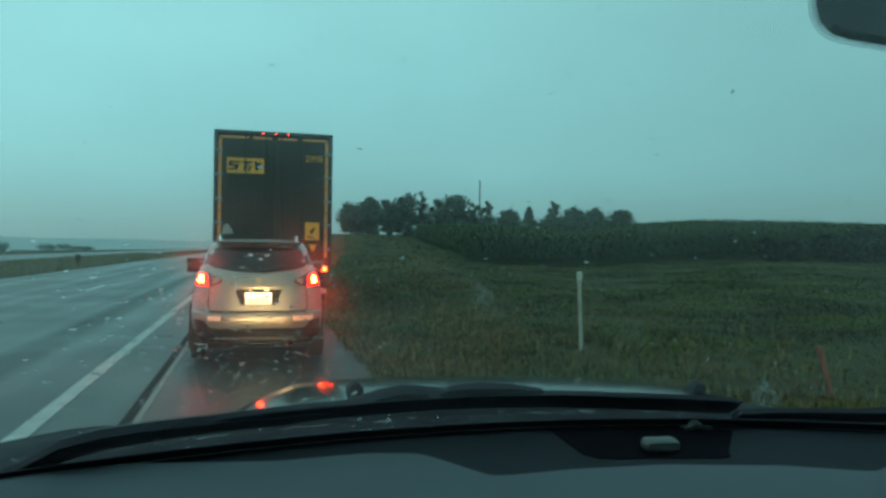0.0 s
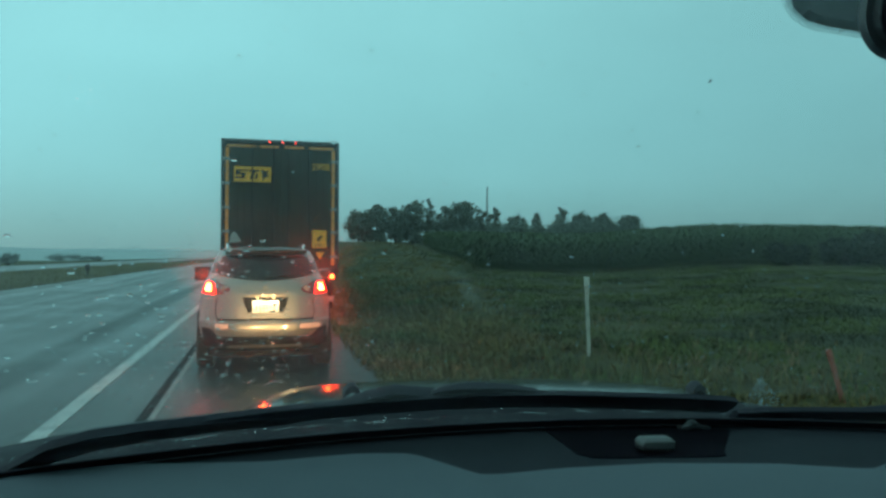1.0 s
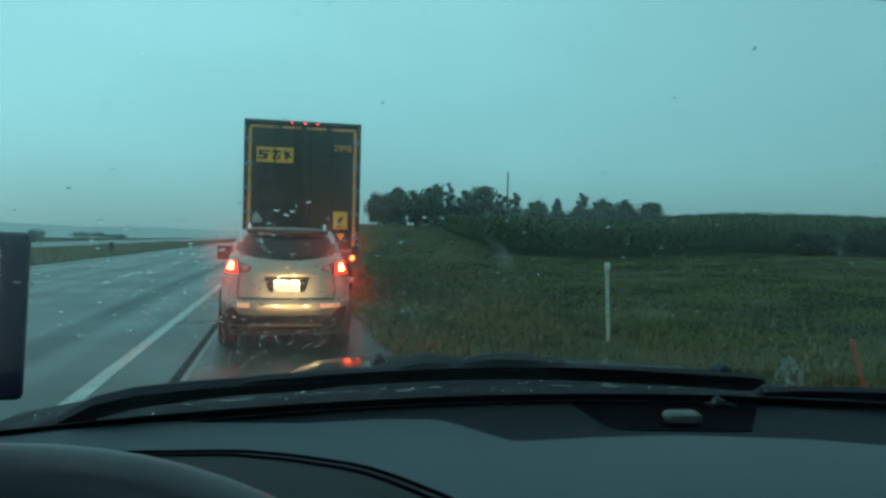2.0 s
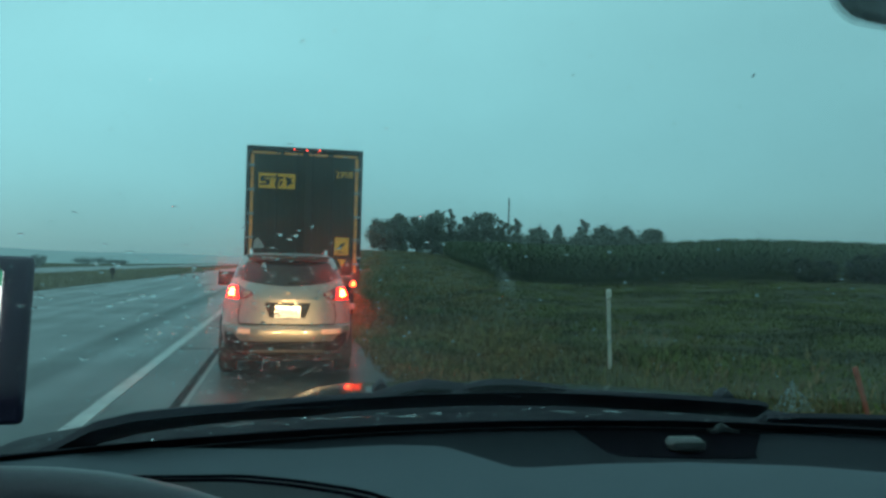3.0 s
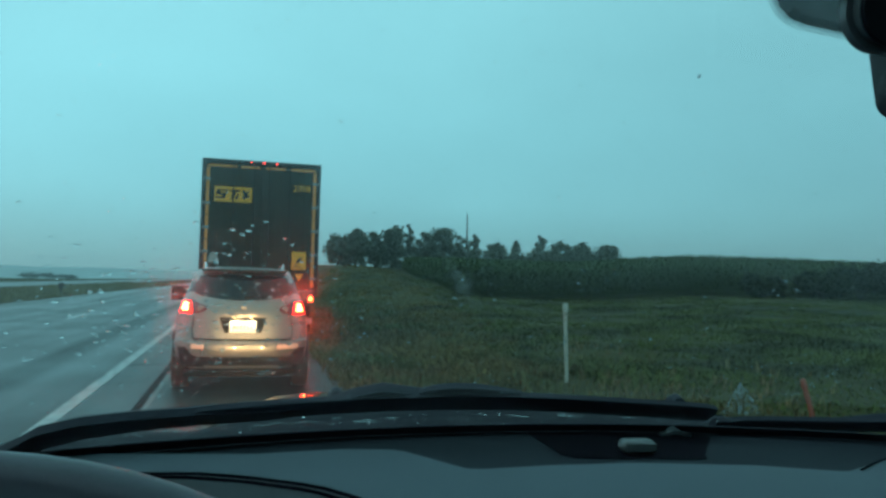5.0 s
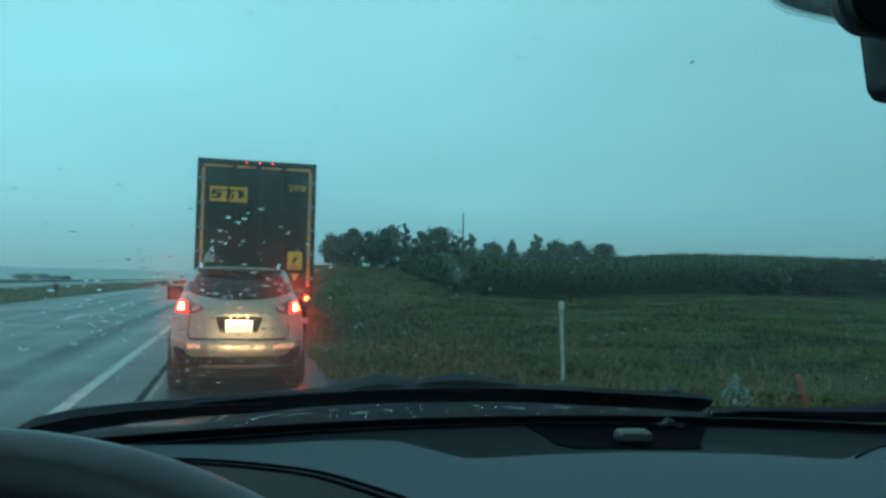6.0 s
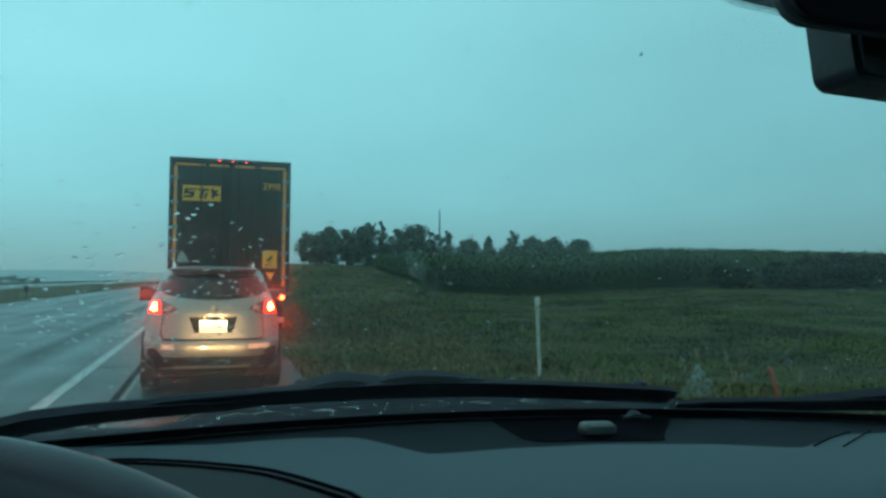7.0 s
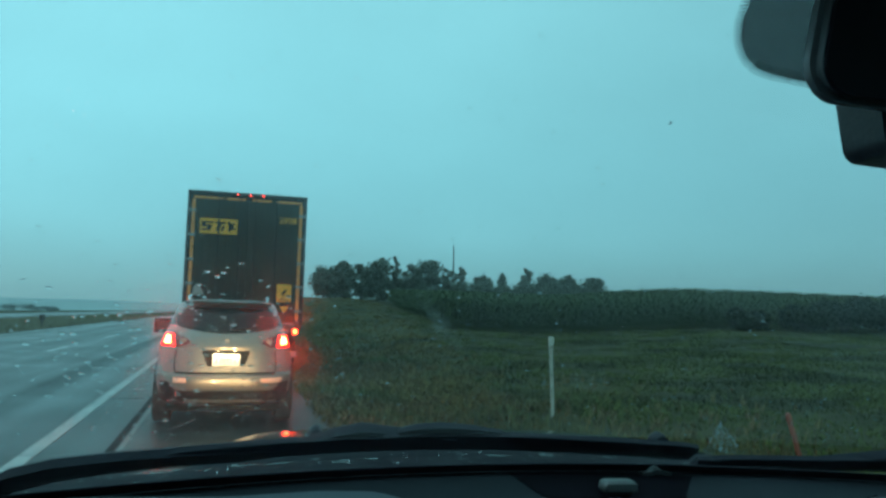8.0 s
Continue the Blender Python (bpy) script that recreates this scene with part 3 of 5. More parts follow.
for i, (x, y, w, h) in enumerate(((36.8, 40, 3.6, 2.0), (40.2, 40.3, 4.4, 2.5), (44.4, 40.6, 5.0, 2.9), (49.5, 41, 4.5, 2.9), (32.6, 40.4, 2.6, 1.6))):
    bush(x, y, land(x, y) - 0.05, w, h, 300 + i, M_SHRUB, "dark leafy shrub at the edge of the corn", "shrubs at the field", 520, 0.17)
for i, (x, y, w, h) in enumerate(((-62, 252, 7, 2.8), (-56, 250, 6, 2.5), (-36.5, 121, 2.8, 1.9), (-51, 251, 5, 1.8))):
    bush(x, y, land(x, y) - 0.05, w, h, 330 + i, M_FARTREE, "dull bush beyond the far carriageway, haze painted into its colour", "bushes beyond the median", 160, 0.2)

# far land on the open side of the road: long low ridges, rain haze painted into their pale colour
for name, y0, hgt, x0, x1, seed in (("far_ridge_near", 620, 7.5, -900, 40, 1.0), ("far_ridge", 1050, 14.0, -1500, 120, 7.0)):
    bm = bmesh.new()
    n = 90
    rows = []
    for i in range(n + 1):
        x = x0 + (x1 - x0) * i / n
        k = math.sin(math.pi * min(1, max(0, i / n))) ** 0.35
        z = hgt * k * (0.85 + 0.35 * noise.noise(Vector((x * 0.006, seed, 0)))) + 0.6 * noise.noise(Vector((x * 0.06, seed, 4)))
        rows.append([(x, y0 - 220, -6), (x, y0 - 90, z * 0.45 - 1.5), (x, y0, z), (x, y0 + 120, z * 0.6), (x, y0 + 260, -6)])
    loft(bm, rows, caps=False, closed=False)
    solid("backdrop_" + name, bm, M_FAR, "low ridge on the horizon, haze painted into its colour", "backdrop", "structure")

# roadside marks
M_POST = mat("weathered_white_post", (0.50, 0.46, 0.38), 0.55, vary=0.2, scale=5, fine=50, second=(0.22, 0.22, 0.19), second_scale=6, second_cut=(0.5, 0.7))
M_ORANGE = mat("faded_orange_plastic", (0.36, 0.085, 0.05), 0.5, vary=0.2, scale=8, fine=60)
M_RED_REFL = mat("red_reflector", (0.30, 0.03, 0.02), 0.3, vary=0.1)
gz = land(4.9, 10)
post = thing("delineator_post", "leaning weathered white roadside marker post in grass", "marker post", pose(4.66, 10.0, gz, 0, -2.6, 0))
bm = bmesh.new()
h = 1.235 - gz
rings = []
for z, w in ((-0.2, 0.029), (h * 0.5, 0.029), (h - 0.06, 0.031), (h - 0.02, 0.029), (h, 0.017)):
    rings.append([(w * math.cos(a), 0.016 * math.sin(a) - 0.012 * abs(math.cos(a)), z) for a in [2 * math.pi * k / 14 for k in range(14)]])
loft(bm, rings)
part("blade", bm, M_POST, post)
bm = bmesh.new()
box(bm, (-0.042, -0.034, h - 0.12), (0.042, -0.018, h - 0.0), 0.012)
part("reflector", bm, mat("white_reflector", (0.60, 0.56, 0.47), 0.35, vary=0.1), post, "round-cornered white reflector plate")
for dz in (0.16, 0.24):
    bm = bmesh.new()
    cyl(bm, (0, -0.03, h - dz), (0, -0.016, h - dz), 0.008, 10)
    part("bolt", bm, M_RED_REFL, post, "small rusty bolt")
gz = land(5.4, 6)
stake = thing("survey_stake", "leaning thin orange plastic stake in the grass", "stake", pose(5.43, 5.98, gz, 0, -18, 0))
bm = bmesh.new()
h = (0.655 - gz) / math.cos(radians(18))
loft(bm, [[(w * a, 0.012 * b, z) for a, b in ((-1, -1), (1, -1), (1, 1), (-1, 1))] for z, w in ((-0.15, 0.018), (h * 0.6, 0.021), (h - 0.01, 0.021), (h, 0.014))])
part("shaft", bm, M_ORANGE, stake)
bm = bmesh.new()
box(bm, (-0.024, -0.016, h - 0.11), (0.024, 0.016, h - 0.03), 0.004)
part("band", bm, mat("dark_orange_tape", (0.35, 0.07, 0.04), 0.5), stake, "darker orange tape band")
mark = thing("median_marker", "short dark roadside marker beside the median", "marker post", pose(-11.0, 52, land(-11, 52)))
bm = bmesh.new()
cyl(bm, (0, 0, -0.1), (0, 0, 0.75), 0.05, 10, 0.045)
part("post", bm, M_POLE, mark)
bm = bmesh.new()
box(bm, (-0.16, -0.03, 0.5), (0.16, -0.01, 0.9), 0.02)
part("plate", bm, mat("rusty_brown_plate", (0.06, 0.035, 0.03), 0.6), mark)


# ---------------------------------------------------------------- the silver car ahead
M_SILVER = mat("silver_car_paint", (0.190, 0.188, 0.176), 0.42, 0.6, vary=0.06, scale=3, fine=180, bump=0.05, bump_dist=0.001, coat=0.6, rough_vary=0.05)
M_BLACKP = mat("black_textured_plastic", (0.009, 0.009, 0.0095), 0.7, vary=0.15, scale=6, fine=200, bump=0.15, bump_dist=0.001, spec=0.2)
M_TRIM = mat("dark_window_trim", (0.012, 0.012, 0.013), 0.3, vary=0.1)
M_GLASSD = dark_glass("tinted_car_glass", (0.006, 0.007, 0.008), 0.1, 0.22)
M_RUBBER = mat("tyre_rubber", (0.009, 0.009, 0.0095), 0.85, vary=0.2, scale=8, fine=90, bump=0.3)
M_RIM = mat("alloy_rim", (0.35, 0.36, 0.37), 0.35, 0.9, vary=0.1)
M_CHROME = mat("chrome_trim", (0.6, 0.6, 0.6), 0.15, 1.0, vary=0.03, bump=0)
M_TAIL = mat("red_lamp_lens", (0.13, 0.006, 0.008), 0.15, vary=0.1, scale=20, fine=120, coat=0.8)
M_TAIL_LIT = glow("lit_tail_lamp", (1.0, 0.012, 0.006), 7.0)
M_TAIL_HOT = glow("lit_brake_bulb", (1.0, 0.040, 0.007), 300.0)
M_TRAILER_HOT = glow("lit_trailer_lamp", (1.0, 0.035, 0.008), 60.0)
M_CLEARLENS = mat("clear_lamp_lens", (0.24, 0.15, 0.14), 0.12, vary=0.1, coat=0.8)
M_REFLECT = mat("bumper_reflector", (0.80, 0.46, 0.36), 0.25, vary=0.1, scale=30, fine=150)
M_PLATE = mat("white_number_plate", (0.85, 0.85, 0.82), 0.4, vary=0.04)
M_BAR = mat("dark_plate_print", (0.25, 0.25, 0.3), 0.5, vary=0.05)
M_PLATE_LAMP = glow("lit_plate_lamp", (1.0, 0.80, 0.45), 2.5)
M_UNDER = mat("dark_underbody", (0.008, 0.008, 0.008), 0.9, spec=0.2)

LEVELS = [(0.27, 0.32, 4.40, 0.80), (0.34, 0.06, 4.58, 0.89), (0.47, -0.05, 4.66, 0.922), (0.62, -0.08, 4.66, 0.928), (0.685, -0.055, 4.64, 0.925),
          (0.70, 0.0, 4.63, 0.922), (0.88, 0.03, 4.60, 0.905), (1.0, 0.05, 4.50, 0.882), (1.05, 0.06, 4.05, 0.866), (1.12, 0.085, 3.55, 0.840),
          (1.20, 0.13, 3.32, 0.802), (1.27, 0.20, 3.15, 0.766), (1.40, 0.33, 2.85, 0.715), (1.52, 0.46, 2.50, 0.664), (1.585, 0.56, 2.25, 0.620),
          (1.62, 0.70, 2.05, 0.54), (1.638, 0.95, 1.8, 0.36)]
N_PLAN = 4.2


def level(z):
    return tuple(lerp_table([(l[0], l[i]) for l in LEVELS], z) for i in (1, 2, 3))


def rear_y(x, z):
    """Where the back of the body lies at a height and distance from its middle."""
    r, f, w = level(z)
    a = (f - r) / 2
    k = max(0.0, 1 - min(1.0, abs(x) / w) ** N_PLAN)
    return (r + f) / 2 - a * k ** (1 / N_PLAN)


def side_x(y, z):
    r, f, w = level(z)
    a = (f - r) / 2
    k = max(0.0, 1 - min(1.0, abs(y - (r + f) / 2) / a) ** N_PLAN)
    return w * k ** (1 / N_PLAN)


def rear_patch(bm, z0, z1, left, right, proud=0.006, deep=0.02, nu=14, nv=8):
    """A piece that follows the back of the body; left and right limits vary with height."""
    def f(u, v):
        z = z0 + (z1 - z0) * v
        l, r = left(z) if callable(left) else left, right(z) if callable(right) else right
        x = l + (r - l) * u
        return (x, rear_y(x, z) - proud, z)
    slab(bm, f, nu, nv, (0, proud + deep, 0))


def side_patch(bm, y0, y1, z0, z1, sgn, proud=0.004, deep=0.02, nu=12, nv=6):
    def f(u, v):
        z = z0(u) + (z1(u) - z0(u)) * v
        y = y0 + (y1 - y0) * u
        return (sgn * (side_x(y, z) + proud), y, z)
    slab(bm, f, nu, nv, (-sgn * (proud + deep), 0, 0))


suv = thing("car", "silver estate car stopped on the shoulder, tail lamps lit", "car", pose(0.055, 9.72, 0))
bm = bmesh.new()
rings = []
for z, r, f, w in LEVELS:
    ring = []
    for k in range(64):
        a = 2 * math.pi * k / 64
        c, s = math.cos(a), math.sin(a)
        q = (abs(c) ** N_PLAN + abs(s) ** N_PLAN) ** (-1 / N_PLAN)
        ring.append((w * c * q, (r + f) / 2 + (f - r) / 2 * s * q, z))
    rings.append(ring)
loft(bm, rings)
part("body", bm, M_SILVER, suv, "rain-wet silver metallic paint")
# back: window, tailgate outline, bumper
bm = bmesh.new()


def rear_glass(u, v):
    """Bowed lower edge and rounded corners."""
    half = lerp_table([(0.0, 0.600), (0.10, 0.626), (0.22, 0.630), (0.88, 0.572), (0.96, 0.552), (1.0, 0.515)], v)
    x = (2 * u - 1) * half
    z = 1.195 + 0.075 * (2 * u - 1) ** 2 * (1 - v) + 0.335 * v - 0.012 * (2 * u - 1) ** 4 * v
    return (x, rear_y(x, z) - 0.004, z)


slab(bm, rear_glass, 24, 14, (0, 0.024, 0))
part("rear_window", bm, M_GLASSD, suv, "dark tinted glass")
bm = bmesh.new()
tube(bm, [(0.0, rear_y(0, 1.235) - 0.02, 1.235), (0.1, rear_y(0.1, 1.24) - 0.022, 1.245), (0.34, rear_y(0.34, 1.27) - 0.018, 1.272)], [0.014, 0.009, 0.006], 8)
part("rear_wiper", bm, M_BLACKP, suv)
bm = bmesh.new()
rear_patch(bm, 0.695, 0.715, -0.60, 0.60, 0.002, 0.02, 16, 2)
part("tailgate_gap", bm, M_UNDER, suv, "dark gap under the tailgate")
for s in (-1, 1):
    bm = bmesh.new()
    pts = [(s * x, rear_y(x, z) - 0.001, z) for x, z in ((0.60, 0.705), (0.625, 0.78), (0.615, 0.90), (0.60, 0.985))]
    tube(bm, pts, 0.006, 6)
    part("tailgate_seam", bm, M_UNDER, suv)
bm = bmesh.new()
slab(bm, lambda u, v: ((u - 0.5) * 1.1, 0.40 + 0.24 * v + 0.16 * (2 * u - 1) ** 4, 1.595 + 0.022 * v), 14, 4, (0, 0.02, -0.028))
part("roof_spoiler", bm, M_SILVER, suv)
bm = bmesh.new()
box(bm, (-0.11, 0.392, 1.570), (0.11, 0.41, 1.586), 0.004)
part("high_brake_lamp", bm, M_TRIM, suv, "dark unlit lens")
bm = bmesh.new()
slab(bm, lambda u, v: ((2 * u - 1) * 0.80, rear_y((2 * u - 1) * 0.80, 0.29 + (0.205 + 0.10 * smooth_step(0.72, 0.86, abs(2 * u - 1))) * v) - 0.010,
                       0.29 + (0.205 + 0.10 * smooth_step(0.72, 0.86, abs(2 * u - 1))) * v), 44, 6, (0, 0.04, 0))
part("bumper_skirt", bm, M_BLACKP, suv, "dark plastic lower bumper")
bm = bmesh.new()
rear_patch(bm, 0.345, 0.378, -0.46, 0.46, 0.030, 0.03, 14, 3)
part("skid_plate", bm, M_SILVER, suv, "narrow silver valance strip")
bm = bmesh.new()
rear_patch(bm, 0.655, 0.69, -0.62, 0.62, 0.018, 0.03, 16, 3)
part("bumper_step", bm, M_SILVER, suv)
for s in (-1, 1):
    bm = bmesh.new()
    rear_patch(bm, 0.590, 0.650, *(sorted((s * (0.43 if s > 0 else 0.46), s * (0.70 if s > 0 else 0.62)))), 0.008, 0.02, 8, 3)
    part("bumper_reflector", bm, M_REFLECT, suv, "pale red reflector strip")
# lamps: tall at the corner, tapering inwards round a clear reversing lens
LAMP_IN = [(1.015, 0.60), (1.045, 0.49), (1.085, 0.435), (1.125, 0.47), (1.165, 0.57), (1.205, 0.64)]
LAMP_OUT = [(1.015, 0.858), (1.205, 0.782)]


def rear_band(bm, z0, z1, inner, outer, s, proud, deep, nu, nv):
    """A piece on one half of the back, between two limits that vary with height."""
    a, b = (lambda z: s * lerp_table(inner, z)), (lambda z: s * lerp_table(outer, z))
    rear_patch(bm, z0, z1, a if s > 0 else b, b if s > 0 else a, proud, deep, nu, nv)


for s in (-1, 1):
    bm = bmesh.new()
    rear_band(bm, 1.015, 1.205, LAMP_IN, LAMP_OUT, s, 0.014, 0.03, 16, 10)
    lamp = part("tail_lamp", bm, M_TAIL, suv, "wraparound red lens")
    bm = bmesh.new()
    turned(bm, [(0.047, -0.01), (0.047, 0.004), (0.036, 0.010), (0.0, 0.013)], 20, pose(s * 0.52, rear_y(0.52, 1.09) - 0.013, 1.088, 96, 0, s * 8))
    part("reversing_lens", bm, M_CLEARLENS, lamp, "round pale reversing lens")
    bm = bmesh.new()
    rear_band(bm, 1.025, 1.18, [(1.025, 0.625), (1.18, 0.65)], [(1.025, 0.82), (1.18, 0.765)], s, 0.019, 0.01, 8, 6)
    part("lit_lens", bm, M_TAIL_LIT, lamp, "glowing red tail light")
    bm = bmesh.new()
    rear_band(bm, 1.062, 1.155, [(1.062, 0.685), (1.155, 0.69)], [(1.062, 0.775), (1.155, 0.745)], s, 0.023, 0.01, 6, 4)
    part("lamp_bulb", bm, M_TAIL_HOT, lamp, "glaring orange bulb")
# plate in its recess
bm = bmesh.new()
outline = [(-0.29, 0.985), (0.29, 0.985), (0.225, 0.765), (-0.225, 0.765)]
prism(bm, outline, rear_y(0, 0.87) - 0.012, rear_y(0, 0.87) + 0.05, 0.008)
part("plate_recess", bm, M_BLACKP, suv, "dark trapezoid plate recess")
bm = bmesh.new()
yp = rear_y(0, 0.87) - 0.024
box(bm, (-0.165, yp, 0.79), (0.165, yp + 0.01, 0.945), 0.004)
plate = part("number_plate", bm, M_PLATE, suv, "brightly lit white number plate")
for k in range(6):
    bm = bmesh.new()
    box(bm, (-0.125 + k * 0.043, yp - 0.002, 0.835), (-0.098 + k * 0.043, yp + 0.001, 0.895), 0.001, 1)
    part("print_bar", bm, M_BAR, plate)
bm = bmesh.new()
slab(bm, lambda u, v: ((u - 0.5) * 0.52, rear_y(0, 1.0) - 0.035 + 0.02 * (2 * u - 1) ** 2, 0.985 + 0.035 * v), 12, 3, (0, 0.05, 0))
grip = part("tailgate_grip", bm, M_SILVER, suv, "silver strip above the plate")
for s in (-1, 1):
    bm = bmesh.new()
    box(bm, (s * 0.10 - 0.016, yp - 0.022, 0.974), (s * 0.10 + 0.016, yp - 0.004, 0.982), 0.002)
    part("plate_lamp", bm, M_PLATE_LAMP, grip, "lit plate lamp")
bm = bmesh.new()
turned(bm, [(0.036, 0), (0.036, 0.003), (0.028, 0.005), (0.0, 0.005)], 24, pose(0, rear_y(0, 1.09) - 0.002, 1.09, 90 + 12))
part("emblem", bm, M_SILVER, suv, "round plain chrome badge")
# sides: windows, mirrors, rails, wheels
for s in (-1, 1):
    for y0, y1, a, b in ((0.42, 1.05, (1.30, 1.26), (1.40, 1.50)), (1.12, 2.02, (1.24, 1.20), (1.52, 1.55)), (2.10, 3.02, (1.19, 1.16), (1.54, 1.27))):
        bm = bmesh.new()
        side_patch(bm, y0, y1, lambda u, a=a: a[0] + (a[1] - a[0]) * u, lambda u, b=b: b[0] + (b[1] - b[0]) * u, s)
        part("side_window", bm, M_GLASSD, suv)
    bm = bmesh.new()
    box(bm, (s * 0.87, 2.70, 1.15), (s * 1.06, 2.82, 1.30), 0.035, 3)
    mirror = part("wing_mirror", bm, M_SILVER if s > 0 else M_BLACKP, suv, "dark wing mirror")
    bm = bmesh.new()
    box(bm, (s * 0.89, 2.692, 1.17), (s * 1.04, 2.702, 1.285), 0.004)
    part("mirror_glass", bm, dark_glass("mirror_glass", (0.05, 0.05, 0.05), 0.05), mirror)
    bm = bmesh.new()
    tube(bm, [(s * 0.50, 0.72, 1.60), (s * 0.515, 0.80, 1.672), (s * 0.53, 1.3, 1.69), (s * 0.53, 2.0, 1.675), (s * 0.52, 2.1, 1.62)], [0.017] * 5, 8)
    part("roof_rail", bm, M_CHROME, suv, "pale metal roof rail")
    for y in (0.86, 3.60):
        bm = bmesh.new()
        arch = [math.radians(a) for a in range(-20, 201, 20)]
        loft(bm, [[(s * (side_x(y + q * math.cos(a), max(0.28, 0.345 + q * math.sin(a))) + o), y + q * math.cos(a), max(0.28, 0.345 + q * math.sin(a)))
                   for q, o in ((0.36, -0.03), (0.36, 0.012), (0.43, 0.010), (0.43, -0.03))] for a in arch])
        part("wheel_arch", bm, M_BLACKP, suv, "dark plastic arch trim")
        bm = bmesh.new()
        m = pose(s * 0.775, y, 0.345, 0, 90, 0)
        turned(bm, [(0.21, -0.11), (0.30, -0.115), (0.335, -0.10), (0.345, -0.05), (0.345, 0.05), (0.335, 0.10), (0.30, 0.115), (0.21, 0.11)], 32, m)
        wheel = part("wheel", bm, M_RUBBER, suv, "wet black tyre")
        bm = bmesh.new()
        turned(bm, [(0.0, -0.105), (0.06, -0.115), (0.2, -0.09), (0.225, -0.1), (0.225, 0.1), (0.2, 0.09), (0.06, 0.115), (0.0, 0.105)], 24, m)
        part("rim", bm, M_RIM, wheel)
bm = bmesh.new()
cyl(bm, (0.42, 0.06, 0.25), (0.42, 0.35, 0.26), 0.028, 12)
part("exhaust", bm, M_UNDER, suv, "dull exhaust tip")
bm = bmesh.new()
box(bm, (-0.72, 0.3, 0.2), (0.72, 4.3, 0.30), 0.03)
part("underbody", bm, M_UNDER, suv)
# light of the plate lamps on the plate and tailgate
for s in (-1, 1):
    li = bpy.data.lights.new("plate_light", "AREA")
    li.energy, li.size, li.color = 0.9, 0.04, (1.0, 0.72, 0.36)
    ob = new("plate_light", li)
    ob.parent = suv
    ob.matrix_local = look((s * 0.10, yp - 0.070, 0.966), (s * 0.12, yp + 0.0, 0.72))

# ---------------------------------------------------------------- the lorry trailer ahead
M_DOOR = mat("dark_green_trailer_doors", (0.036, 0.037, 0.028), 0.5, spec=0.22, vary=0.2, scale=1.2, fine=30, bump=0.1, second=(0.046, 0.044, 0.036), second_scale=0.9, rough_vary=0.1)
M_FRAME = mat("black_trailer_frame", (0.016, 0.018, 0.018), 0.5, vary=0.2, scale=3, fine=40)
M_TAPE = mat("amber_marking_tape", (1.0, 0.33, 0.09), 0.4, vary=0.15, scale=3, fine=60)
M_YELLOW = mat("yellow_sign_vinyl", (1.0, 0.39, 0.045), 0.4, vary=0.08, scale=6, fine=60)
M_INK = mat("black_sign_print", (0.02, 0.02, 0.02), 0.5)
M_MARKER = glow("lit_marker_lamp", (1.0, 0.05, 0.03), 7.0)
M_STEEL = mat("grey_galvanised_hinge", (0.30, 0.31, 0.30), 0.45, 0.7, vary=0.2, scale=10, fine=60)
M_PALE = mat("pale_door_patch", (0.34, 0.33, 0.30), 0.7, vary=0.2, scale=8, fine=60)
HW, TOP, LOW = 1.295, 4.11, 1.12
trailer = thing("box_trailer", "tall dark green lorry box trailer with amber tape", "lorry trailer", pose(0.405, 16.95, 0))
bm = bmesh.new()
box(bm, (-HW, 0.08, LOW), (HW, 14.2, TOP), 0.03)
part("box", bm, M_FRAME, trailer, "dark rain-wet trailer box")
for x0, x1 in ((-HW, -HW + 0.085), (HW - 0.085, HW)):
    bm = bmesh.new()
    box(bm, (x0, 0.0, LOW - 0.02), (x1, 0.12, TOP), 0.012)
    part("corner_post", bm, M_FRAME, trailer)
bm = bmesh.new()
box(bm, (-HW + 0.085, 0.004, TOP - 0.10), (HW - 0.085, 0.12, TOP), 0.012)
part("top_rail", bm, M_FRAME, trailer)
bm = bmesh.new()
box(bm, (-HW + 0.085, 0.004, LOW - 0.02), (HW - 0.085, 0.12, LOW + 0.12), 0.012)
part("sill_rail", bm, M_FRAME, trailer)
for s in (-1, 1):
    bm = bmesh.new()
    box(bm, (min(0.006 * s, s * 1.205), 0.03, LOW + 0.125), (max(0.006 * s, s * 1.205), 0.075, TOP - 0.105), 0.008)
    door = part("door", bm, M_DOOR, trailer, "dark green ribbed rear door")
    for x in (0.16, 0.62):
        bm = bmesh.new()
        cyl(bm, (s * x, 0.012, LOW + 0.16), (s * x, 0.012, TOP - 0.13), 0.017, 10)
        part("lock_rod", bm, M_FRAME, door, "dark upright locking rod")
    for x in (0.30, 0.45, 0.80, 0.95):
        bm = bmesh.new()
        box(bm, (s * x - 0.012, 0.021, LOW + 0.2), (s * x + 0.012, 0.034, TOP - 0.18), 0.005, 1)
        part("door_rib", bm, M_DOOR, door)
    for z in (1.50, 2.05, 2.58, 3.12, 3.66):
        bm = bmesh.new()
        box(bm, (min(s * 1.10, s * 1.262), -0.012, z - 0.028), (max(s * 1.10, s * 1.262), 0.028, z + 0.028), 0.008)
        part("hinge", bm, M_STEEL, door, "grey steel hinge")
    zs = [1.30, 1.80, 2.32, 2.86, 3.40, 3.92]
    for a, b in zip(zs, zs[1:]):
        bm = bmesh.new()
        box(bm, (s * 1.165 - 0.034, 0.022, a + 0.008), (s * 1.165 + 0.032, 0.0285, b - 0.008), 0.001, 1)
        part("marking_tape", bm, M_TAPE, door, "amber reflective tape strip")
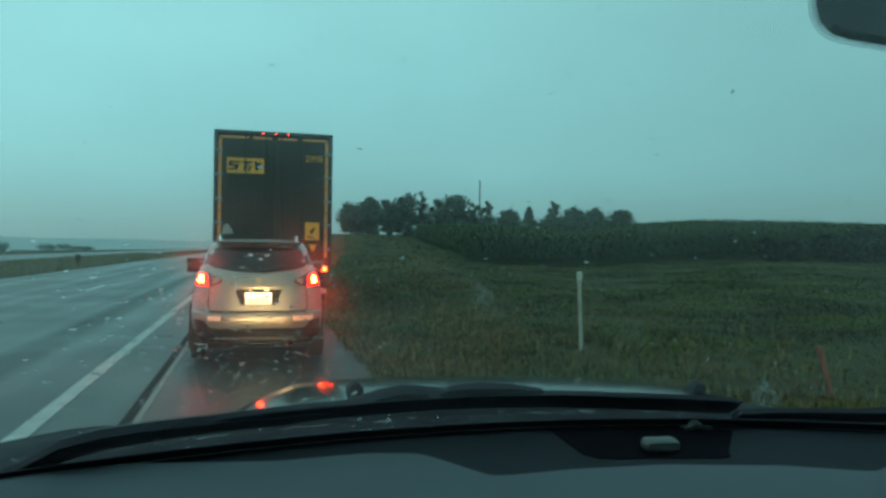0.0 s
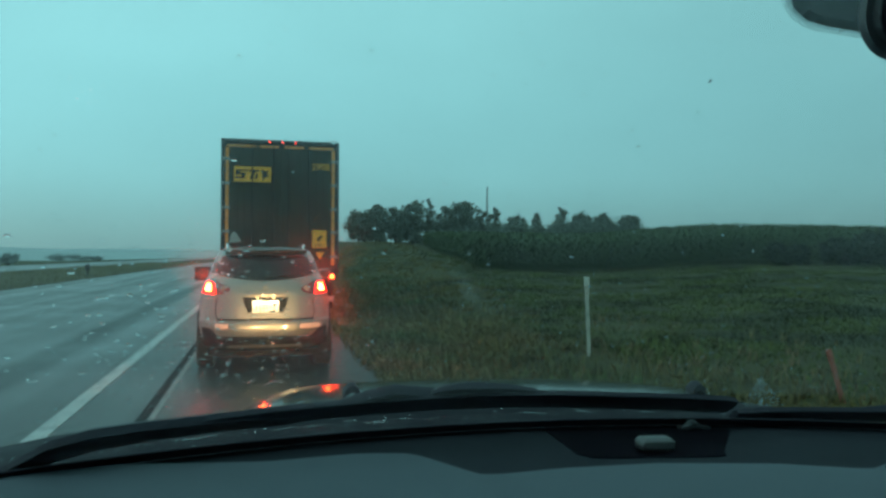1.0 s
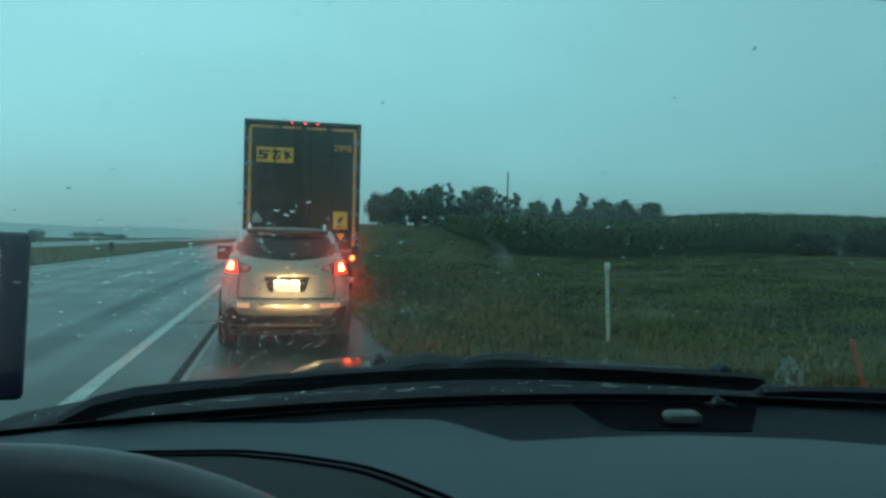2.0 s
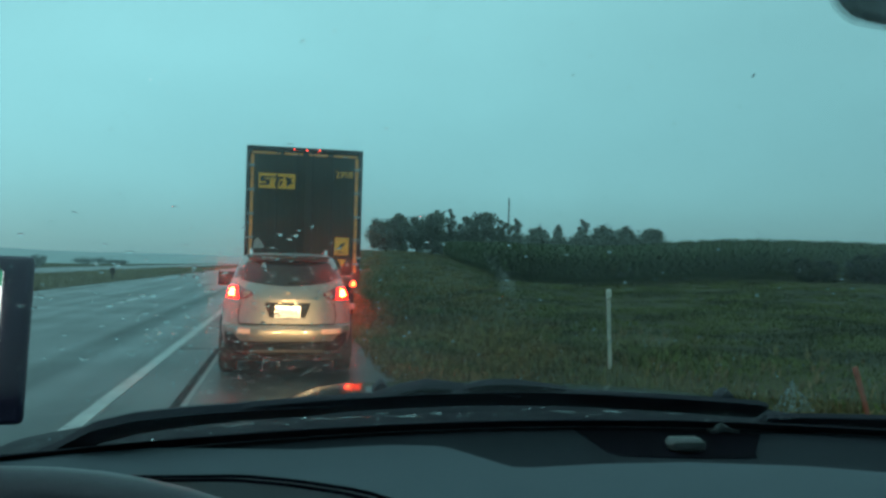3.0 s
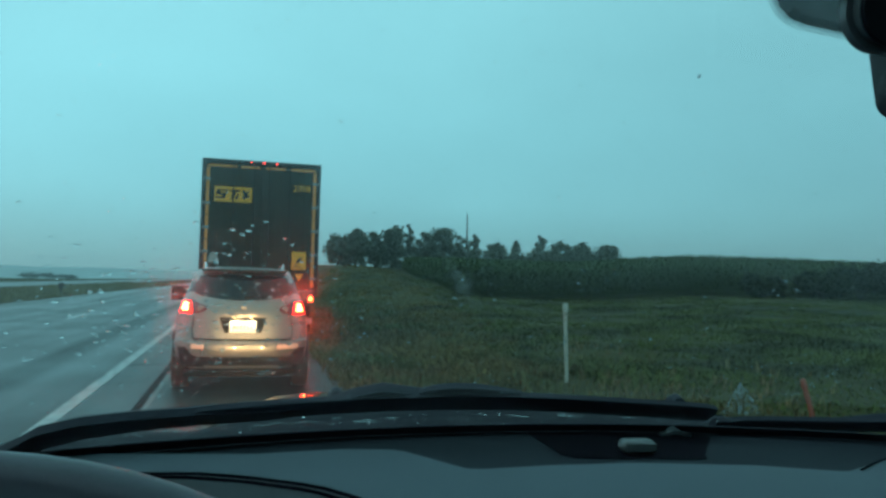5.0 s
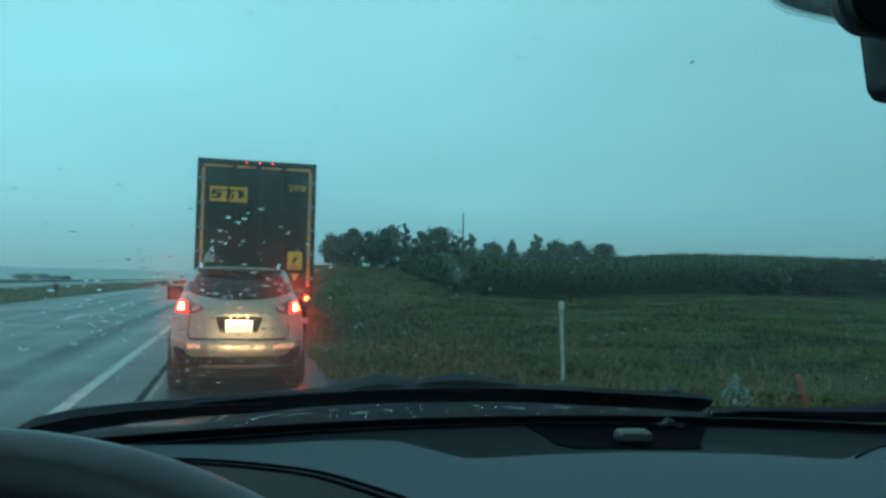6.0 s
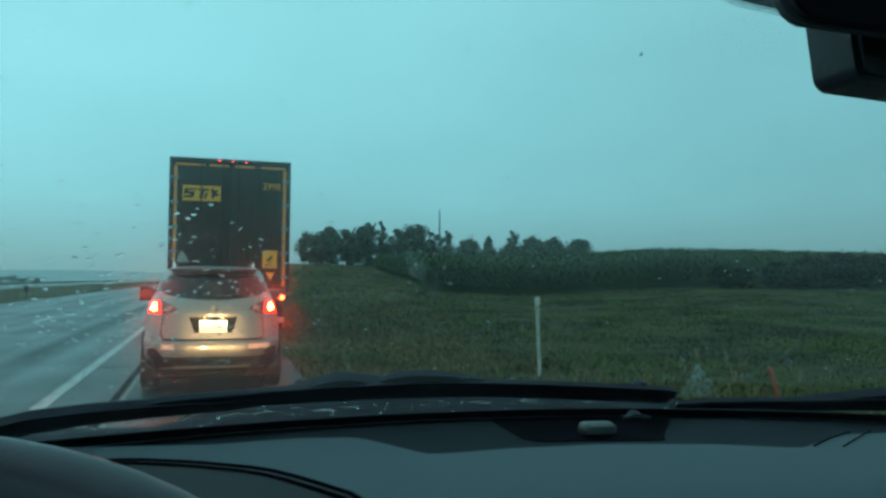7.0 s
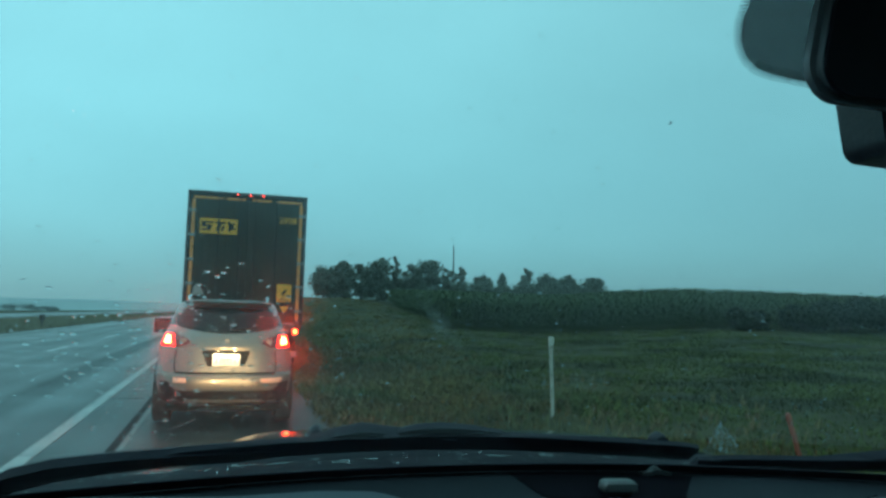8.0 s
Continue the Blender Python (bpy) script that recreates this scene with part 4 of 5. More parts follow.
for x0, x1 in ((-1.17, -0.56), (-0.47, -0.06), (0.08, 0.50), (0.60, 1.17)):
    bm = bmesh.new()
    box(bm, (x0, 0.022, TOP - 0.175), (x1, 0.0285, TOP - 0.130), 0.001, 1)
    part("top_tape", bm, M_TAPE, trailer, "amber reflective tape strip")
for x in (-0.25, 0.03, 0.31):
    bm = bmesh.new()
    box(bm, (x - 0.019, -0.022, TOP - 0.062), (x + 0.019, 0.01, TOP - 0.038), 0.009)
    part("marker_lamp", bm, M_MARKER, trailer, "small lit red marker lamp")
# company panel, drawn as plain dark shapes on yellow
bm = bmesh.new()
box(bm, (-1.02, 0.014, 3.16), (-0.22, 0.0275, 3.50), 0.004, 1)
panel = part("yellow_panel", bm, M_YELLOW, trailer, "yellow panel with slanted black shapes")
for pts in ([(-0.97, 3.43), (-0.72, 3.43), (-0.74, 3.39), (-0.90, 3.39), (-0.905, 3.36), (-0.76, 3.36), (-0.80, 3.23), (-1.0, 3.23), (-0.99, 3.27), (-0.86, 3.27), (-0.85, 3.31), (-0.99, 3.31)],
            [(-0.69, 3.43), (-0.47, 3.43), (-0.48, 3.385), (-0.56, 3.385), (-0.61, 3.22), (-0.68, 3.22), (-0.635, 3.385), (-0.70, 3.385)],
            [(-0.54, 3.34), (-0.49, 3.34), (-0.53, 3.22), (-0.58, 3.22)],
            [(-0.44, 3.40), (-0.40, 3.455), (-0.36, 3.40), (-0.27, 3.42), (-0.31, 3.34), (-0.25, 3.28), (-0.34, 3.27), (-0.38, 3.20), (-0.42, 3.27), (-0.40, 3.33)]):
    bm = bmesh.new()
    prism(bm, pts, 0.009, 0.016)
    part("shape", bm, M_INK, panel, smooth=False)
bm = bmesh.new()
box(bm, (0.70, 0.010, 1.70), (1.02, 0.0275, 2.10), 0.006, 1)
sign = part("yellow_notice", bm, M_YELLOW, trailer, "yellow warning notice with a black mark")
bm = bmesh.new()
prism(bm, [(0.80, 1.86), (0.90, 1.90), (0.93, 2.0), (0.88, 1.97), (0.82, 1.92), (0.85, 1.82), (0.88, 1.83)], 0.006, 0.012)
part("mark", bm, M_INK, sign, smooth=False)
bm = bmesh.new()
for k in range(3):
    box(bm, (0.745, 0.006, 1.735 + k * 0.022), (0.975 - 0.05 * k, 0.011, 1.745 + k * 0.022))
part("print_bar", bm, M_INK, sign, smooth=False)
bm = bmesh.new()
prism(bm, [(0.78, 1.60), (0.97, 1.60), (0.875, 1.44)], 0.012, 0.026)
part("small_notice", bm, M_YELLOW, trailer, "small yellow triangular notice")
# pale grey angular patch low on the left door
bm = bmesh.new()
prism(bm, [(-1.11, 1.80), (-0.86, 1.82), (-0.90, 1.93), (-1.0, 2.06), (-1.08, 1.98)], 0.015, 0.0285)
part("door_patch", bm, M_PALE, trailer, "pale angular patch on the trailer door")
fc = bpy.data.curves.new("unit_number", "FONT")
fc.body, fc.size, fc.extrude, fc.align_x = "2998", 0.21, 0.003, "LEFT"
tmp = new("unit_number_curve", fc)
dg = bpy.context.evaluated_depsgraph_get()
me = bpy.data.meshes.new_from_object(tmp.evaluated_get(dg))
bpy.data.objects.remove(tmp)
me.materials.clear()
me.materials.append(M_YELLOW)
num = new("unit_number", me)
num.parent = trailer
num.matrix_local = pose(0.68, 0.024, 3.47, 90) @ Matrix.Diagonal((0.95, 1, 1, 1))
tagged(num, "yellow painted unit number")
for s in (-1, 1):
    bm = bmesh.new()
    box(bm, (s * 1.06 - 0.16, -0.03, 0.99), (s * 1.06 + 0.16, 0.10, 1.11), 0.012)
    cluster = part("lamp_box", bm, M_FRAME, trailer)
    for x in (-0.08, 0.08):
        bm = bmesh.new()
        turned(bm, [(0.055, 0), (0.055, 0.012), (0.04, 0.022), (0.0, 0.026)], 20, pose(s * 1.06 + x, -0.028, 1.05, 90))
        part("tail_lamp", bm, M_TRAILER_HOT if x * s > 0 else M_TAIL, cluster, "round red trailer lamp")
bm = bmesh.new()
box(bm, (-1.2, 0.02, 0.48), (1.2, 0.12, 0.60), 0.01)
guard = part("rear_guard", bm, M_STEEL, trailer, "steel underrun bar with red and white tape")
for x in (-0.75, 0.75):
    bm = bmesh.new()
    box(bm, (x - 0.06, 0.05, 0.60), (x + 0.06, 0.15, 1.10), 0.01)
    part("guard_strut", bm, M_STEEL, guard)
for y in (1.6, 2.85):
    for s in (-1, 1):
        for x in (0.78, 1.10):
            bm = bmesh.new()
            turned(bm, [(0.28, -0.13), (0.46, -0.13), (0.51, -0.10), (0.52, 0), (0.51, 0.10), (0.46, 0.13), (0.28, 0.13), (0.1, 0.04)], 28, pose(s * x, y, 0.52, 0, 90, 0))
            part("wheel", bm, M_RUBBER, trailer, "wet black lorry tyre")
    bm = bmesh.new()
    cyl(bm, (-1.0, y, 0.52), (1.0, y, 0.52), 0.07, 12)
    part("axle", bm, M_FRAME, trailer)
for x in (-1.12, 1.12):
    bm = bmesh.new()
    box(bm, (x - 0.13, 1.0, 0.25), (x + 0.13, 1.03, 0.85), 0.005)
    part("mud_flap", bm, M_RUBBER, trailer)
bm = bmesh.new()
for x in (-0.45, 0.45):
    box(bm, (x - 0.06, 0.3, 0.85), (x + 0.06, 13.8, 1.11), 0.01)
part("chassis", bm, M_FRAME, trailer)
# landing gear under the nose keeps the trailer level
for x in (-0.6, 0.6):
    bm = bmesh.new()
    box(bm, (x - 0.06, 11.5, 0.03), (x + 0.06, 11.62, 1.1), 0.008)
    box(bm, (x - 0.15, 11.42, 0.0), (x + 0.15, 11.7, 0.03), 0.008)
    part("landing_leg", bm, M_FRAME, trailer)


# ---------------------------------------------------------------- the car that carries the camera
def shade_mat(clear):
    """Close black dot print on glass, which lets a little light through."""
    m = mat("dotted_glass_shade", (0.012, 0.014, 0.015), 0.6, vary=0.12, scale=30, fine=500)
    n, l = m.node_tree.nodes, m.node_tree.links
    mix, tr = n.new("ShaderNodeMixShader"), n.new("ShaderNodeBsdfTransparent")
    mix.inputs[0].default_value = clear
    l.new(n["Principled BSDF"].outputs[0], mix.inputs[1])
    l.new(tr.outputs[0], mix.inputs[2])
    l.new(mix.outputs[0], n["Material Output"].inputs["Surface"])
    return m


def mist_mat():
    """Fine rain mist: scattered dots of water on otherwise clear glass, plus added films for haze and lamp halo."""
    m = bpy.data.materials.new("rain_mist_with_haze_film")
    m.use_nodes = True
    n, l = m.node_tree.nodes, m.node_tree.links
    n.clear()
    out, mix = n.new("ShaderNodeOutputMaterial"), n.new("ShaderNodeMixShader")
    tr, rf = n.new("ShaderNodeBsdfTransparent"), n.new("ShaderNodeBsdfRefraction")
    rf.inputs["IOR"].default_value, rf.inputs["Roughness"].default_value = 1.33, 0.30
    co, vo, ns = n.new("ShaderNodeTexCoord"), n.new("ShaderNodeTexVoronoi"), n.new("ShaderNodeTexNoise")
    vo.inputs["Scale"].default_value = 230
    ns.inputs["Scale"].default_value, ns.inputs["Detail"].default_value = 14, 3
    lim, cut = n.new("ShaderNodeMapRange"), n.new("ShaderNodeMath")
    lim.inputs["From Min"].default_value, lim.inputs["From Max"].default_value = 0.56, 0.80
    lim.inputs["To Min"].default_value, lim.inputs["To Max"].default_value = 0.0, 0.14
    cut.operation = "LESS_THAN"
    for x in (vo, ns):
        l.new(co.outputs["Object"], x.inputs["Vector"])
    l.new(ns.outputs["Fac"], lim.inputs["Value"])
    l.new(vo.outputs["Distance"], cut.inputs[0])
    l.new(lim.outputs[0], cut.inputs[1])
    l.new(cut.outputs[0], mix.inputs[0])
    l.new(tr.outputs[0], mix.inputs[1])
    l.new(rf.outputs[0], mix.inputs[2])
    # translucent film added over the glass to lift the blacks as haze does
    film, haze, soft_noise = n.new("ShaderNodeMixShader"), n.new("ShaderNodeBsdfTranslucent"), n.new("ShaderNodeTexNoise")
    haze.inputs["Color"].default_value = (0.8, 0.8, 0.8, 1)
    # rough refraction added to spread a halo round the lit lamps
    veil, halo_spread, wet = n.new("ShaderNodeMixShader"), n.new("ShaderNodeBsdfRefraction"), n.new("ShaderNodeMapRange")
    halo_spread.inputs["IOR"].default_value, halo_spread.inputs["Roughness"].default_value = 1.035, 0.85
    wet.inputs["From Min"].default_value, wet.inputs["From Max"].default_value = 0.35, 0.7
    wet.inputs["To Min"].default_value, wet.inputs["To Max"].default_value = 0.026, 0.052
    l.new(ns.outputs["Fac"], wet.inputs["Value"])
    l.new(wet.outputs[0], veil.inputs[0])
    l.new(mix.outputs[0], veil.inputs[1])
    l.new(halo_spread.outputs[0], veil.inputs[2])
    soft_noise.inputs["Scale"].default_value, soft_noise.inputs["Detail"].default_value = 5, 3
    amount = n.new("ShaderNodeMapRange")
    amount.inputs["From Min"].default_value, amount.inputs["From Max"].default_value = 0.3, 0.7
    amount.inputs["To Min"].default_value, amount.inputs["To Max"].default_value = 0.005, 0.013
    l.new(co.outputs["Object"], soft_noise.inputs["Vector"])
    l.new(soft_noise.outputs["Fac"], amount.inputs["Value"])
    l.new(amount.outputs[0], film.inputs[0])
    l.new(veil.outputs[0], film.inputs[1])
    l.new(haze.outputs[0], film.inputs[2])
    l.new(film.outputs[0], out.inputs["Surface"])
    return m


M_DASH = mat("grey_soft_dashboard", (0.062, 0.078, 0.092), 0.75, vary=0.07, scale=5, fine=420, bump=0.25, bump_dist=0.0008, spec=0.35)
M_DASHD = mat("charcoal_dashboard_panel", (0.019, 0.021, 0.027), 0.9, vary=0.08, scale=5, fine=420, bump=0.25, bump_dist=0.0008, spec=0.12)
M_BINN = mat("charcoal_cluster_hood", (0.021, 0.022, 0.026), 0.85, vary=0.08, scale=6, fine=420, bump=0.25, bump_dist=0.0008, spec=0.35)
M_RECESS = mat("black_speaker_recess", (0.0060, 0.0046, 0.0075), 0.95, vary=0.2, scale=10, fine=300, spec=0.03)
M_SENSOR = mat("grey_sensor_lens", (0.085, 0.088, 0.09), 0.3, vary=0.08, scale=40, fine=200)
M_LEATHER = mat("black_wheel_leather", (0.021, 0.018, 0.032), 0.42, vary=0.12, scale=20, fine=300, bump=0.2, bump_dist=0.0006, rough_vary=0.05)
M_WIPER = mat("black_wiper_rubber", (0.020, 0.019, 0.028), 0.6, vary=0.2, scale=20, fine=120, spec=0.22)
M_COWL = mat("wet_black_cowl_plastic", (0.018, 0.017, 0.022), 0.7, vary=0.2, scale=12, fine=160, bump=0.3, bump_dist=0.002, rough_vary=0.12, spec=0.12)
M_HOOD = mat("dark_wet_bonnet_paint", (0.016, 0.019, 0.020), 0.12, 0.0, vary=0.1, scale=6, fine=160, bump=0.05, bump_dist=0.001, coat=0.08, rough_vary=0.05, spec=0.24)
M_FRIT = mat("black_glass_border", (0.030, 0.026, 0.040), 0.4, vary=0.1)
M_FRITG, M_TICK = shade_mat(0.32), shade_mat(0.10)
M_MIRRORB = mat("black_mirror_housing", (0.028, 0.022, 0.040), 0.45, vary=0.1, scale=20, fine=200, spec=0.3)
M_MIRRORR = mat("glossy_mirror_rim", (0.115, 0.122, 0.135), 0.38, vary=0.1, scale=20, fine=200)
M_MIRRORG = mat("grey_sensor_housing", (0.036, 0.036, 0.046), 0.35, vary=0.1, scale=20, fine=200)
M_LINER = mat("grey_headliner", (0.22, 0.22, 0.21), 0.95, vary=0.08, scale=8, fine=300)
M_INNER = mat("dark_cabin_trim", (0.04, 0.04, 0.042), 0.8, vary=0.1)
M_WINDSCREEN = pane("clear_windscreen_glass", (0.98, 0.99, 0.99), 0.022)
M_SIDEGLASS = pane("clear_side_glass", (0.85, 0.88, 0.88), 0.03)
M_WATER, M_RIPPLED = water("rain_water", 0.0), water("rippled_rain_water", 0.22)
XC = 0.08
RAKE_Y, RAKE_Z = -0.839, 0.545

own = thing("car", "dark car interior and bonnet behind a rain-spotted windscreen", "car", pose(0.34, 0, 0, 0, 1.6, 0))


def base_y(x):
    """The foot of the windscreen across the car."""
    return 0.968 - 0.36 * (x - XC) ** 2


def screen(x, s, out=0.0):
    """A point of the windscreen: s metres up along it from its foot, out metres off its inner face."""
    return Vector((x, base_y(x) + RAKE_Y * s + 0.545 * out, 1.295 + RAKE_Z * s + 0.839 * out))


bm = bmesh.new()
slab(bm, lambda u, v: screen(XC + (2 * u - 1) * (0.86 - 0.14 * v), -0.03 + 1.0 * v), 24, 10, lambda u, v: Vector((0, 0.545, 0.839)) * 0.005)
part("windscreen", bm, M_WINDSCREEN, own, "clear windscreen with rain drops")
bm = bmesh.new()
slab(bm, lambda u, v: screen(XC + (2 * u - 1) * (0.84 - 0.14 * v), 0.09 + 0.80 * v, 0.0058), 24, 10, lambda u, v: Vector((0, 0.545, 0.839)) * 0.00005)
mist = part("rain_mist", bm, mist_mat(), own, "fine rain mist on the glass with an added haze film")
mist.visible_shadow = False
bm = bmesh.new()
slab(bm, lambda u, v: screen(XC + (2 * u - 1) * 0.85, -0.006 + 0.024 * v, -0.001), 40, 2, lambda u, v: Vector((0, 0.545, 0.839)) * -0.0012)
part("screen_border", bm, M_FRIT, own, "black ceramic border of the glass")


# shaded patch round the mirror foot, with a fringe of fine ticks
def patch_edge(t):
    """The rounded lower outline of the patch, t from 0 to 1."""
    x0, x1, s0, s1, r = -0.1018, 0.270, 0.6785, 0.96, 0.050
    legs = [s1 - s0 - r, math.pi / 2 * r, x1 - x0 - 2 * r, math.pi / 2 * r, s1 - s0 - r]
    d = t * sum(legs)
    for i, l in enumerate(legs):
        if d <= l or i == 4:
            break
        d -= l
    if i == 0:
        return (x0, s1 - d), (-1, 0)
    if i == 1:
        a = d / r
        return (x0 + r - r * math.cos(a), s0 + r - r * math.sin(a)), (-math.cos(a), -math.sin(a))
    if i == 2:
        return (x0 + r + d, s0), (0, -1)
    if i == 3:
        a = d / r
        return (x1 - r + r * math.sin(a), s0 + r - r * math.cos(a)), (math.sin(a), -math.cos(a))
    return (x1, s0 + r + d), (1, 0)


bm = bmesh.new()
edge = [patch_edge(i / 60)[0] for i in range(61)]
up = [bm.verts.new(screen(x, s, -0.0015)) for x, s in edge]
dn = [bm.verts.new(screen(x, s, -0.0028)) for x, s in edge]
bm.faces.new(up)
bm.faces.new(dn[::-1])
for i in range(61):
    j = (i + 1) % 61
    bm.faces.new((up[i], dn[i], dn[j], up[j]))
bmesh.ops.recalc_face_normals(bm, faces=bm.faces[:])
shade = part("glass_shade", bm, M_FRITG, own, "dark dotted shade band on the glass", smooth=False)
bm = bmesh.new()
for i in range(420):
    (x, s), (nx, ns) = patch_edge(i / 419)
    for k, (a, b, w) in enumerate(((-0.0008, 0.0036, 0.0007), (0.0041, 0.0056, 0.0005))):
        q = [screen(x + nx * d + ns * e - 0.45 * ns * d, s + ns * d - nx * e, -0.0010) for d, e in ((a, -w), (a, w), (b, w * 0.7), (b, -w * 0.7))]
        bm.faces.new([bm.verts.new(p) for p in q])
for i in range(138, 285):
    (x, s), (nx, ns) = patch_edge(i / 419)
    a, b = -0.0066, -0.0014
    q = [screen(x + nx * d + ns * e - 0.45 * ns * d, s + ns * d - nx * e, -0.0032) for d, e in ((a, -0.0003), (a, 0.0003), (b, 0.0004), (b, -0.0004))]
    bm.faces.new([bm.verts.new(p) for p in q])
part("tick_fringe", bm, M_TICK, shade, "fringe of fine dark ticks", smooth=False)


# mirror and the housing behind it
def rounded(corners, seg=7):
    """An outline in x and z from (x, z, radius) corners, each rounded off."""
    out = []
    for i, (x, z, r) in enumerate(corners):
        p = Vector((x, z))
        a = (Vector(corners[i - 1][:2]) - p).normalized()
        b = (Vector(corners[(i + 1) % len(corners)][:2]) - p).normalized()
        half = a.angle(b) / 2
        reach, c = r / math.tan(half), p + (a + b).normalized() * r / math.sin(half)
        u, v = p + a * reach - c, p + b * reach - c
        out += [tuple(c + u.lerp(v, k / seg).normalized() * r) if r else tuple(p) for k in range(seg + 1)]
    return out


bm = bmesh.new()
prism(bm, rounded([(0.0228, 1.6145, 0.011), (0.175, 1.6145, 0.012), (0.190, 1.72, 0.01), (0.0033, 1.72, 0.01)]), 0.367, 0.410, 0.004)
part("sensor_housing", bm, M_MIRRORG, own, "grey glossy housing under the glass")
MIRROR = [(-0.0766, 1.6275, 0.020), (0.165, 1.6345, 0.020), (0.172, 1.702, 0.024), (-0.0626, 1.702, 0.024)]
bm = bmesh.new()
prism(bm, rounded(MIRROR), 0.331, 0.345, 0.0045)
mirror = part("rear_view_mirror", bm, M_MIRRORR, own, "black mirror face in a grey glossy rim")
bm = bmesh.new()
prism(bm, rounded([(-0.0720, 1.6290, 0.018), (0.161, 1.636, 0.017), (0.168, 1.699, 0.021), (-0.0580, 1.699, 0.021)]), 0.3285, 0.3318, 0.001)
part("mirror_glass", bm, dark_glass("dim_mirror_glass", (0.011, 0.010, 0.017), 0.45, 0.25), mirror, "dark mirror glass")
bm = bmesh.new()
tube(bm, [(0.05, 0.343, 1.668), (0.055, 0.358, 1.676), (0.06, 0.372, 1.688)], 0.014, 10)
part("mirror_stalk", bm, M_MIRRORB, mirror)

# dashboard
bm = bmesh.new()
slab(bm, lambda u, v: (XC + (2 * u - 1) * 0.84, 0.60 + (base_y(XC + (2 * u - 1) * 0.84) + 0.012 - 0.60) * v, 1.2895), 40, 6, (0, 0, -0.03))
dash = part("dashboard", bm, M_DASHD, own, "charcoal panel along the windscreen foot")
BACK = [(-0.80, 0.69), (-0.60, 0.80), (-0.51, 0.828), (-0.36, 0.822), (-0.265, 0.843), (-0.21, 0.838), (-0.195, 0.826), (-0.15, 0.747), (-0.13, 0.744),
        (-0.05, 0.757), (0.06, 0.763), (0.20, 0.743), (0.285, 0.712), (0.30, 0.710), (0.425, 0.772), (0.50, 0.770), (0.95, 0.66)]


def pad(u, v):
    x = -0.78 + 1.70 * u
    yb = lerp_table(BACK, x)
    yf = 0.47
    y = yb + (yf - yb) * v
    z = 1.2970 + 0.003 * math.sin(math.pi * min(1, v * 1.2)) - 0.10 * max(0.0, v - 0.75) ** 2 * 4
    if v < 0.02:
        z = 1.2905
    return (x, y, z)


bm = bmesh.new()
us, vs = 140, [0, 0.02, 0.06, 0.15, 0.3, 0.45, 0.6, 0.75, 0.85, 0.93, 1.0]
grid = [[bm.verts.new(pad(i / us, v)) for v in vs] for i in range(us + 1)]
low = [[bm.verts.new((g[-1].co.x, 0.47, 1.20)), bm.verts.new((g[-1].co.x, 0.56, 0.72))] for g in grid]
for i in range(us):
    for j in range(len(vs) - 1):
        bm.faces.new((grid[i][j], grid[i][j + 1], grid[i + 1][j + 1], grid[i + 1][j]))
    bm.faces.new((grid[i][-1], low[i][0], low[i + 1][0], grid[i + 1][-1]))
    bm.faces.new((low[i][0], low[i][1], low[i + 1][1], low[i + 1][0]))
bmesh.ops.recalc_face_normals(bm, faces=bm.faces[:])
part("dashboard_pad", bm, M_DASH, dash, "soft grey upper dashboard pad")
bm = bmesh.new()
tube(bm, [(0.312, 0.700, 1.3000), (0.37, 0.735, 1.3000), (0.44, 0.772, 1.2990)], 0.0011, 6)
tube(bm, [(0.345, 0.690, 1.3005), (0.40, 0.725, 1.3005), (0.475, 0.772, 1.2995)], 0.0009, 6)
part("pad_seam", bm, M_RECESS, dash, "dark seams of the airbag lid")
# speaker recess and sensor
bm = bmesh.new()
outline = [(0.006, 0.953), (-0.002, 0.83), (0.008, 0.812), (0.03, 0.807), (0.165, 0.797), (0.18, 0.802), (0.19, 0.82), (0.272, 0.925), (0.15, 0.952)]
top = [bm.verts.new((x, y, 1.2908)) for x, y in outline]
bot = [bm.verts.new((x, y, 1.286)) for x, y in outline]
bm.faces.new(top)
bm.faces.new(bot[::-1])
for i in range(len(top)):
    j = (i + 1) % len(top)
    bm.faces.new((top[i], bot[i], bot[j], top[j]))
bmesh.ops.recalc_face_normals(bm, faces=bm.faces[:])
rec = part("centre_recess", bm, M_RECESS, dash, "black recessed centre panel", smooth=False)
bm = bmesh.new()
box(bm, (0.0765, 0.818, 1.2915), (0.1220, 0.842, 1.3085), 0.0080, 4)
part("light_sensor", bm, M_SENSOR, rec, "grey pill-shaped light sensor")
bm = bmesh.new()
box(bm, (0.078, 0.8166, 1.2955), (0.120, 0.8186, 1.3055), 0.001, 1)
part("sensor_face", bm, mat("pale_sensor_face", (0.065, 0.068, 0.07), 0.4), rec)
# bracket at the foot of the glass
bm = bmesh.new()
slab(bm, lambda u, v: (0.198 + 0.046 * u, 0.930 + 0.012 * v, 1.2945 + 0.002 * math.sin(math.pi * u) + 0.0065 * max(0, 1 - abs(u - 0.5) / 0.24) ** 0.5 * (0.3 + 0.7 * v)), 16, 3, (0, 0, -0.005))
part("glass_clip", bm, mat("grey_clear_clip", (0.05, 0.052, 0.056), 0.35, spec=0.5), dash, "small grey clip on the glass")
# instrument hood
RIM = [(-0.80, 0.46), (-0.60, 0.505), (-0.47, 0.520), (-0.41, 0.520), (-0.373, 0.507), (-0.338, 0.487), (-0.321, 0.472), (-0.307, 0.449), (-0.293, 0.429), (-0.282, 0.407), (-0.275, 0.37)]


